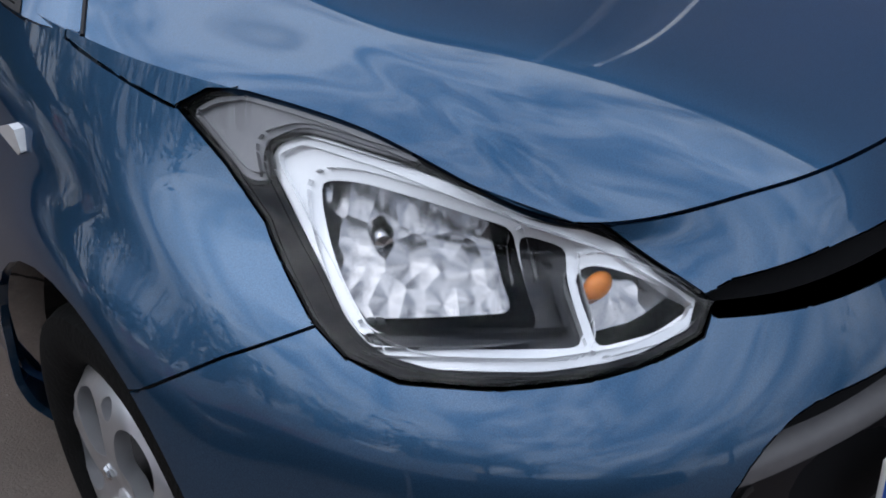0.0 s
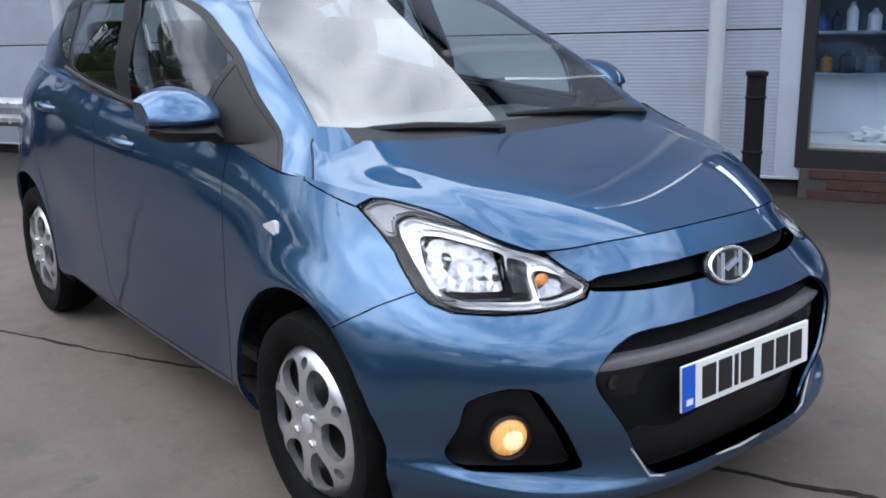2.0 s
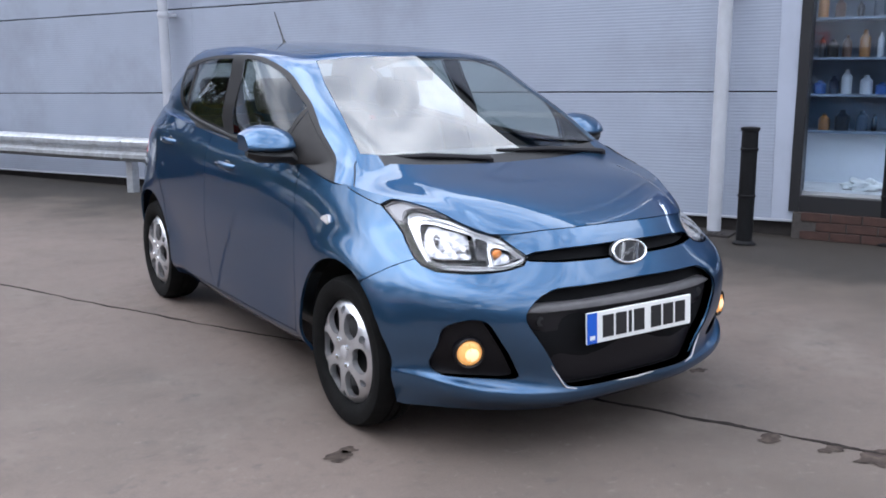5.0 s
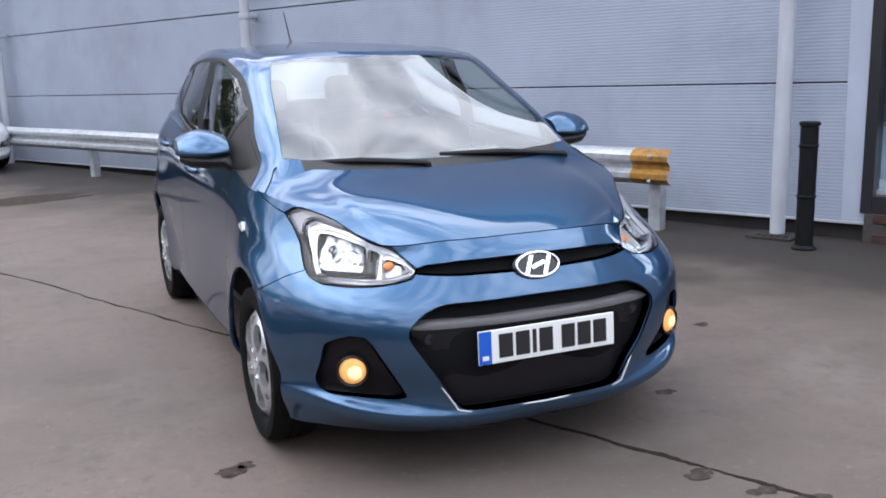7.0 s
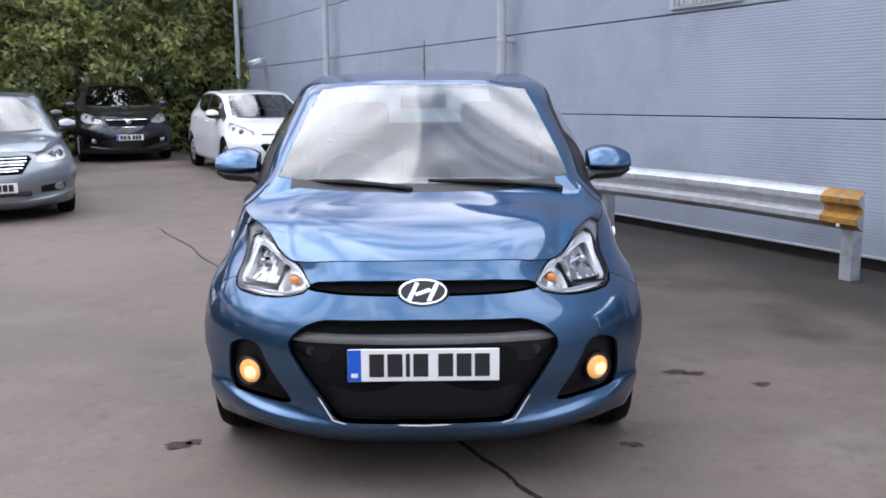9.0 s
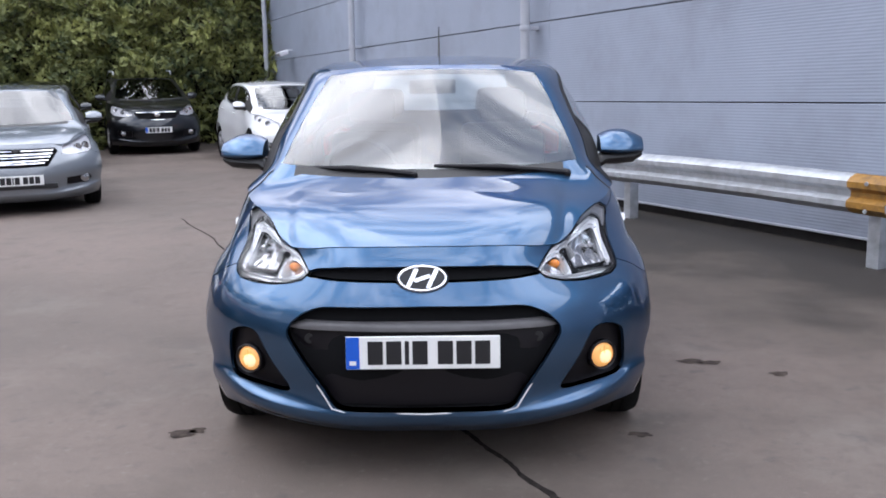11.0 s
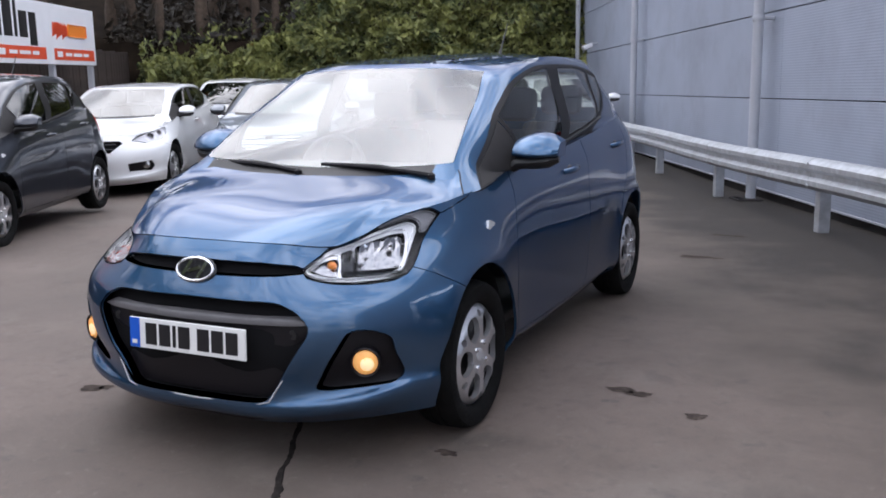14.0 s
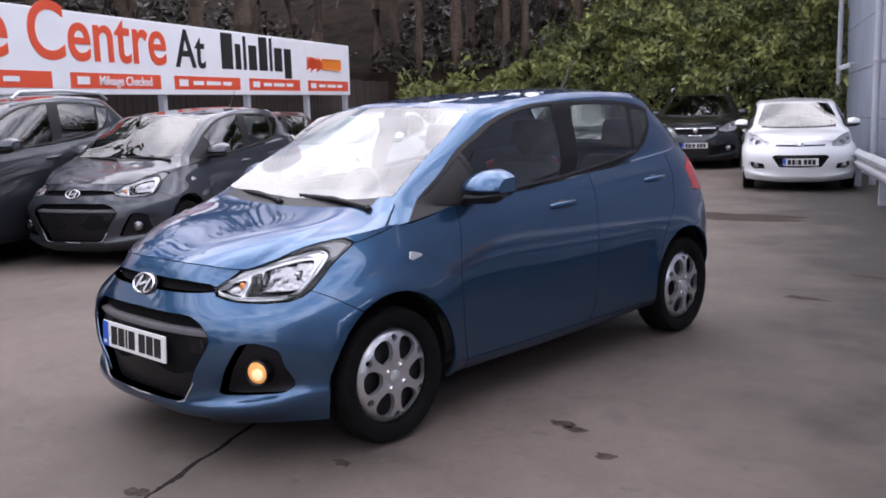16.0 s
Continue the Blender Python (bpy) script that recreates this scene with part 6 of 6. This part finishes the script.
def crumpled_cloth():
    """A white cloth left lying on the floor of the display."""
    root = thing("crumpled_cloth", wall_pose(-.78, WALL_N + .30, .36), "crumpled white cloth lying on the display floor", "cloth")
    bm = bmesh.new()
    bmesh.ops.create_uvsphere(bm, u_segments=36, v_segments=18, radius=1)
    for v in bm.verts:
        f = 1 + .55 * noise.noise(v.co * 2.1) + .25 * noise.noise(v.co * 5.3 + Vector((3, 0, 0)))
        v.co = Vector((v.co.x * .17 * f, v.co.y * .09 * f, max(0, v.co.z * .06 * f + .022)))
    part("cloth", bm, mat("white_cloth", (.62, .62, .60), .9, 0, .2, 20, .4, 60), root, smooth=True, angle=70)
    cable = thing("loose_cable", wall_pose(-1.05, WALL_N + .28, .36), "thin pale cable lying on the display floor", "cable")
    bm = bmesh.new()
    tube(bm, [(.25 - .07 * i, .05 * math.sin(i * 1.3), .008) for i in range(9)], .006, 6)
    part("cord", bm, PIPE_WHITE, cable, smooth=True)


crumpled_cloth()


def brick_plinth():
    root = thing("brick_plinth", wall_pose(0, WALL_N), "low red brick plinth below the shop window", "wall", kind="structure")
    part("mortar_core", box_bm(-3.3, -.055, -.2, -.30, .02, .198), MORTAR, root)
    me = None
    for row in range(3):
        for i in range(14):
            u = -3.28 + i * .225 + (.11 if row % 2 else 0)
            if u + .215 > -.29:
                continue
            if me is None:
                ob = part("brick", box_bm(0, -.012, 0, .215, .05, .065, bevel=.004), BRICK_RED, root)
                me = ob.data
            else:
                ob = new("brick", me)
                ob.parent = root
            ob.location = (u, -.052, -.008 + row * .072)


# ---- the board on the far side ----
def text_part(name, body, size, material, parent, m, label=""):
    cu = bpy.data.curves.new(name, "FONT")
    cu.body, cu.size, cu.extrude = body, size, 0.004
    cu.offset = 0.012 * size
    tmp = bpy.data.objects.new(name, cu)
    me = bpy.data.meshes.new_from_object(tmp)
    bpy.data.objects.remove(tmp)
    me.materials.clear()
    me.materials.append(material)
    ob = new(name, me)
    ob.parent = parent
    ob.matrix_basis = m
    if label:
        tagged(ob, label)
    return ob


def sign_board():
    # board faces +OUT; its own x runs towards -ALONG seen from the yard: left to right is rearwards
    n0 = -6.0
    m = Matrix.Translation(place(0, n0)) @ Matrix((ALONG, -OUT, (0, 0, 1))).transposed().to_4x4()
    root = thing("sign_board", m, "long white sign board with red and black lettering on white posts", "sign")
    part("board", box_bm(-2.0, 0.0, 1.64, 15.05, 0.06, 2.68, bevel=0.01), SIGN_WHITE, root)
    for u in (-.6, 5.9, 8.25, 10.75, 13.1, 15.0):
        part("post", box_bm(u - .05, .062, -.2, u + .05, .16, 2.6, bevel=.005), PIPE_WHITE, root)

    def face(x, z):
        return Matrix.Translation((x, -0.004, z)) @ Matrix.Rotation(radians(90), 4, "X")

    text_part("lettering", "e Centre", .99, SIGN_RED, root, face(4.66, 2.08), "large orange-red words")
    text_part("lettering", "At", .80, SIGN_BLACK, root, face(8.50, 2.06), "large black word")
    # the dealer's name as plain upright bars
    x = 9.80
    for w, z0, z1 in ((.36, 2.06, 2.64), (.18, 2.06, 2.48), (.10, 2.06, 2.62), (.28, 2.06, 2.48), (.30, 2.06, 2.64), (.10, 2.06, 2.64), (.30, 2.06, 2.48), (.28, 1.94, 2.48)):
        part("name_bar", box_bm(x, -.006, z0, x + w, .002, z1, bevel=.002), SIGN_BLACK, root)
        x += w + .085
    bm = bmesh.new()
    for i in range(7):
        prism(bm, [(12.95 + i * .09, 2.12 + .05 * math.sin(i * 2.1)), (13.10 + i * .09, 2.16), (13.12 + i * .09, 2.30 + .05 * math.sin(i)), (12.98 + i * .09, 2.38)], .008, pose(0, -.006, 0))
    part("emblem_mark", bm, SIGN_RED, root, "red plain mark")
    part("emblem_mark", box_bm(13.65, -.006, 2.14, 14.55, .002, 2.36, bevel=.03), SIGN_ORANGE, root, "orange plain mark")
    for a, b in ((1.2, 3.3), (3.6, 5.79), (6.13, 8.07), (8.42, 10.35), (10.67, 12.62), (12.98, 14.94)):
        part("strip", box_bm(a, -.006, 1.72, b, .002, 1.92), SIGN_RED, root, "orange-red strip")
        if a == 6.13:
            text_part("strip_lettering", "Mileage Checked", .17, SIGN_WHITE, root, Matrix.Translation((0, -.006, 0)) @ face(a + .55, 1.765))
        else:
            x = a + .5
            for w in (.3, .42, .26):
                part("strip_bar", box_bm(x, -.009, 1.79, x + w, -.004, 1.85), SIGN_WHITE, root)
                x += w + .08
        part("strip_mark", box_bm(a + .12, -.009, 1.77, a + .36, -.004, 1.87), SIGN_WHITE, root)


sign_board()


# ---- fence, bank, hedge and woods ----
def fence():
    root = thing("fence", Matrix.Translation(place(0, -6.6)) @ Matrix((ALONG, -OUT, (0, 0, 1))).transposed().to_4x4(), "dark brown close-boarded fence behind the sign", "fence", kind="structure")
    random.seed(5)
    me = None
    for i in range(150):
        u = -8 + i * .18
        if me is None:
            ob = part("board", box_bm(0, 0, -.3, .172, .03, 2.0, bevel=.004), BROWN_FENCE, root)
            me = ob.data
        else:
            ob = new("board", me)
            ob.parent = root
        ob.location = (u, random.uniform(0, .01), random.uniform(-.02, .02))


fence()


def foliage(name, label, category, samples, material, size, kind="", group="", seed=3):
    """A mass of small leaf blades on given points (position, spread)."""
    random.seed(seed)
    V, F = [], []
    for p, s in samples:
        for _ in range(1):
            c = Vector(p)
            d = Vector((random.gauss(0, 1), random.gauss(0, 1), random.gauss(0, 1) * .7 + .25)).normalized()
            t = d.orthogonal().normalized()
            t.rotate(Matrix.Rotation(random.uniform(0, 6.28), 3, d))
            b = d.cross(t)
            L = size * random.uniform(.6, 1.4) * s
            w = L * random.uniform(.3, .5)
            k = len(V)
            V += [c - t * L, c + b * w + d * w * .3, c + t * L, c - b * w + d * w * .3]
            F += [(k, k + 1, k + 2), (k, k + 2, k + 3)]
    me = mesh_of(name, V, F, material)
    return tagged(new(name, me), label, category, group, kind)


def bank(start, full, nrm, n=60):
    """A steep slope that closes the yard, near-black to stand in for the woods' unlit depth."""
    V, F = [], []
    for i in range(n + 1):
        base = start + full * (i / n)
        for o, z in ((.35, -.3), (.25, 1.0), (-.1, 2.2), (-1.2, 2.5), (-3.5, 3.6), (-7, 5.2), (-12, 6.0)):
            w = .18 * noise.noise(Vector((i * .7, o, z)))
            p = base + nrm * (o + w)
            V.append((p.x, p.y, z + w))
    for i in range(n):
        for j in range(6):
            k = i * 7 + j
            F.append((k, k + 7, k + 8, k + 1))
    me = mesh_of("bank", V, F, SHADED_BANK, True)
    return tagged(new("bank", me), "near-black bank rising behind the yard, coloured for the shade of the woods", "bank", kind="structure")


def hedge():
    """An overgrown hedge that closes the yard, from the sign to the building."""
    random.seed(9)
    a, b = Vector((-11.5, 16.0, 0)), Vector((-1.0, 21.8, 0))
    d = (b - a)
    nrm = Vector((d.y, -d.x, 0)).normalized()
    start = a - d * .32
    full = d * 1.7
    pts = []
    for i in range(56000):
        q = random.random()
        base = start + full * q
        ramp = min(1, max(0, (q - .10) / .28))
        top = 2.25 + 1.9 * ramp * ramp * (3 - 2 * ramp) + .55 * noise.noise(Vector((q * 11, 0, 3))) + .45 * noise.noise(Vector((q * 36, 5, 0)))
        top *= min(1, .35 + q * 9)
        h = random.random() ** .75
        z = h * top
        depth = .75 * noise.noise(Vector((q * 22, z * 1.3, 7))) + .4 * noise.noise(Vector((q * 70, z * 3.5, 1)))
        out = 1.0 - 1.1 * (h ** 2) + depth + random.uniform(-.16, .16)
        if h > .9:
            out -= random.uniform(0, 2.2)
            z += random.random() ** 3 * .5
        p = base + nrm * out
        pts.append((p + Vector((0, 0, z - .1)), random.choice((.7, 1, 1, 1.3))))
    foliage("hedge", "overgrown green hedge with yellowish tops", "hedge", pts, LEAF, .085, "stuff")
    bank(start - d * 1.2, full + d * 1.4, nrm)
    return start, full, nrm


H_START, H_FULL, H_NRM = hedge()
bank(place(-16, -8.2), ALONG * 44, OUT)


def undergrowth():
    """Dead leaves and brambles on the slopes behind the hedge and the sign, darkened for the woods' shade."""
    random.seed(14)
    pts = []
    slope = ((-.1, 2.2), (-1.2, 2.5), (-3.5, 3.6), (-7, 5.2))
    for i in range(26000):
        k = random.random() * 3
        j = int(k)
        o = slope[j][0] + (slope[j + 1][0] - slope[j][0]) * (k - j)
        z = slope[j][1] + (slope[j + 1][1] - slope[j][1]) * (k - j) + random.random() ** 3 * .7
        if i % 2:
            p = H_START + H_FULL * random.random() + H_NRM * o
        else:
            p = place(-12 + 34 * random.random(), -8.2 + o)
        pts.append((Vector((p.x, p.y, z)), random.choice((.7, 1, 1.5))))
    foliage("undergrowth", "brown undergrowth on the banks, darkened for the shade of the woods", "undergrowth", pts, LEAF_SHADED_BROWN, .10, "stuff")


undergrowth()


def tree(p, h, r, seed, crown=True, label="tall bare-trunked tree on the bank", spread=1.6, leaves=900, leaf=.13):
    random.seed(seed)
    root = thing("tree", Matrix.Translation(p), label, "tree", "trees")
    bm = bmesh.new()
    pts = [(random.uniform(-.1, .1) * i * .4, random.uniform(-.1, .1) * i * .4, h * i / 6 - .3) for i in range(7)]
    tube(bm, pts, [r * (1.15 - .13 * i) for i in range(7)], 10)
    ends = []
    for i in range(9):
        k = random.uniform(.62, 1)
        z = h * k
        a = random.uniform(0, 6.28)
        L = random.uniform(.5, 1) * spread * (1.3 - .5 * k)
        s = Vector((0, 0, z - .3))
        e = s + Vector((L * math.cos(a), L * math.sin(a), L * random.uniform(.2, .8)))
        tube(bm, [s, (s + e) / 2 + Vector((0, 0, -.06)), e], [r * .35, r * .22, r * .07], 6)
        ends += [e, (s + e) / 2]
    part("trunk", bm, BARK, root, smooth=True, angle=60)
    if crown:
        samples = []
        for i in range(leaves):
            c = random.choice(ends)
            samples.append((c + Vector((random.gauss(0, .45), random.gauss(0, .45), random.gauss(0, .38))) * spread * .6, 1.0))
        ob = foliage("crown", "", "", samples, LEAF_DARK, leaf, seed=seed)
        ob.parent = root


random.seed(21)
for i in range(40):
    q = i / 40 + random.uniform(-.012, .012)
    back = random.uniform(.2, 2.2)
    p = H_START + H_FULL * q - H_NRM * back
    tree(Vector((p.x, p.y, 2.2 + max(0, back - 1.2) * .75)), random.uniform(4.2, 6.2), random.uniform(.09, .2), 30 + i, spread=1.3, leaves=480, leaf=.15)
for i in range(18):
    back = random.uniform(.1, 1.6)
    p = place(-5 + i * 1.45 + random.uniform(-.6, .6), -8.2 - back)
    tree(Vector((p.x, p.y, 2.6 + max(0, back - 1.2) * .75)), random.uniform(2.6, 3.8), random.uniform(.12, .24), 130 + i, spread=1.1, leaves=320, leaf=.15)
# two unseen trees, added to keep sky light off the wall's far end
for i, (x, y) in enumerate(((-2.0, 22.6), (-4.6, 21.6))):
    tree(Vector((x, y, 2.2)), 5.6, .2, 210 + i, True, "unseen leafy tree added behind the hedge to shade the wall end", 2.6, 2500)
# trees on the open side, which the glass mirrors
for i, (x, y) in enumerate(((-15, -3), (-17, -9), (-13, -15), (-19, 1), (-6, -19), (3, -21), (-22, -14), (12, -22), (-9, -24))):
    tree(Vector((x, y, lift(x, y))), 4.0 + i % 3 * .7, .2, 70 + i, True, "leafy tree on the open side of the yard", 2.6, 1500)


def floodlight():
    root = thing("floodlight", wall_pose(17.2, WALL_N, 1.99), "small white floodlight fixed to the metal wall", "lamp")
    part("bracket", box_bm(-.03, -.16, -.02, .03, .0, .02, bevel=.004), PIPE_WHITE, root)
    part("lamp_head", box_bm(-.16, -.34, -.04, .16, -.14, .05, bevel=.015, m=pose(0, 0, 0, 18)), SIGN_WHITE, root)
    part("lamp_glass", box_bm(-.13, -.352, -.03, .13, -.338, .035, bevel=.004, m=pose(0, 0, 0, 18)), LAMP_GREY, root)


def wall_vent():
    root = thing("wall_vent", wall_pose(0, WALL_N, 0) @ pose(0, 0, 0, 0, .8, 0), "pale metal vent with upright slats high on the wall", "vent")
    part("frame", box_bm(2.72, -.03, 2.10, 3.62, .0, 2.52, bevel=.006), PIPE_WHITE, root)
    for i in range(14):
        part("slat", box_bm(2.76 + i * .06, -.045, 2.13, 2.785 + i * .06, -.03, 2.49), GALV, root)


floodlight()
wall_vent()
brick_plinth()
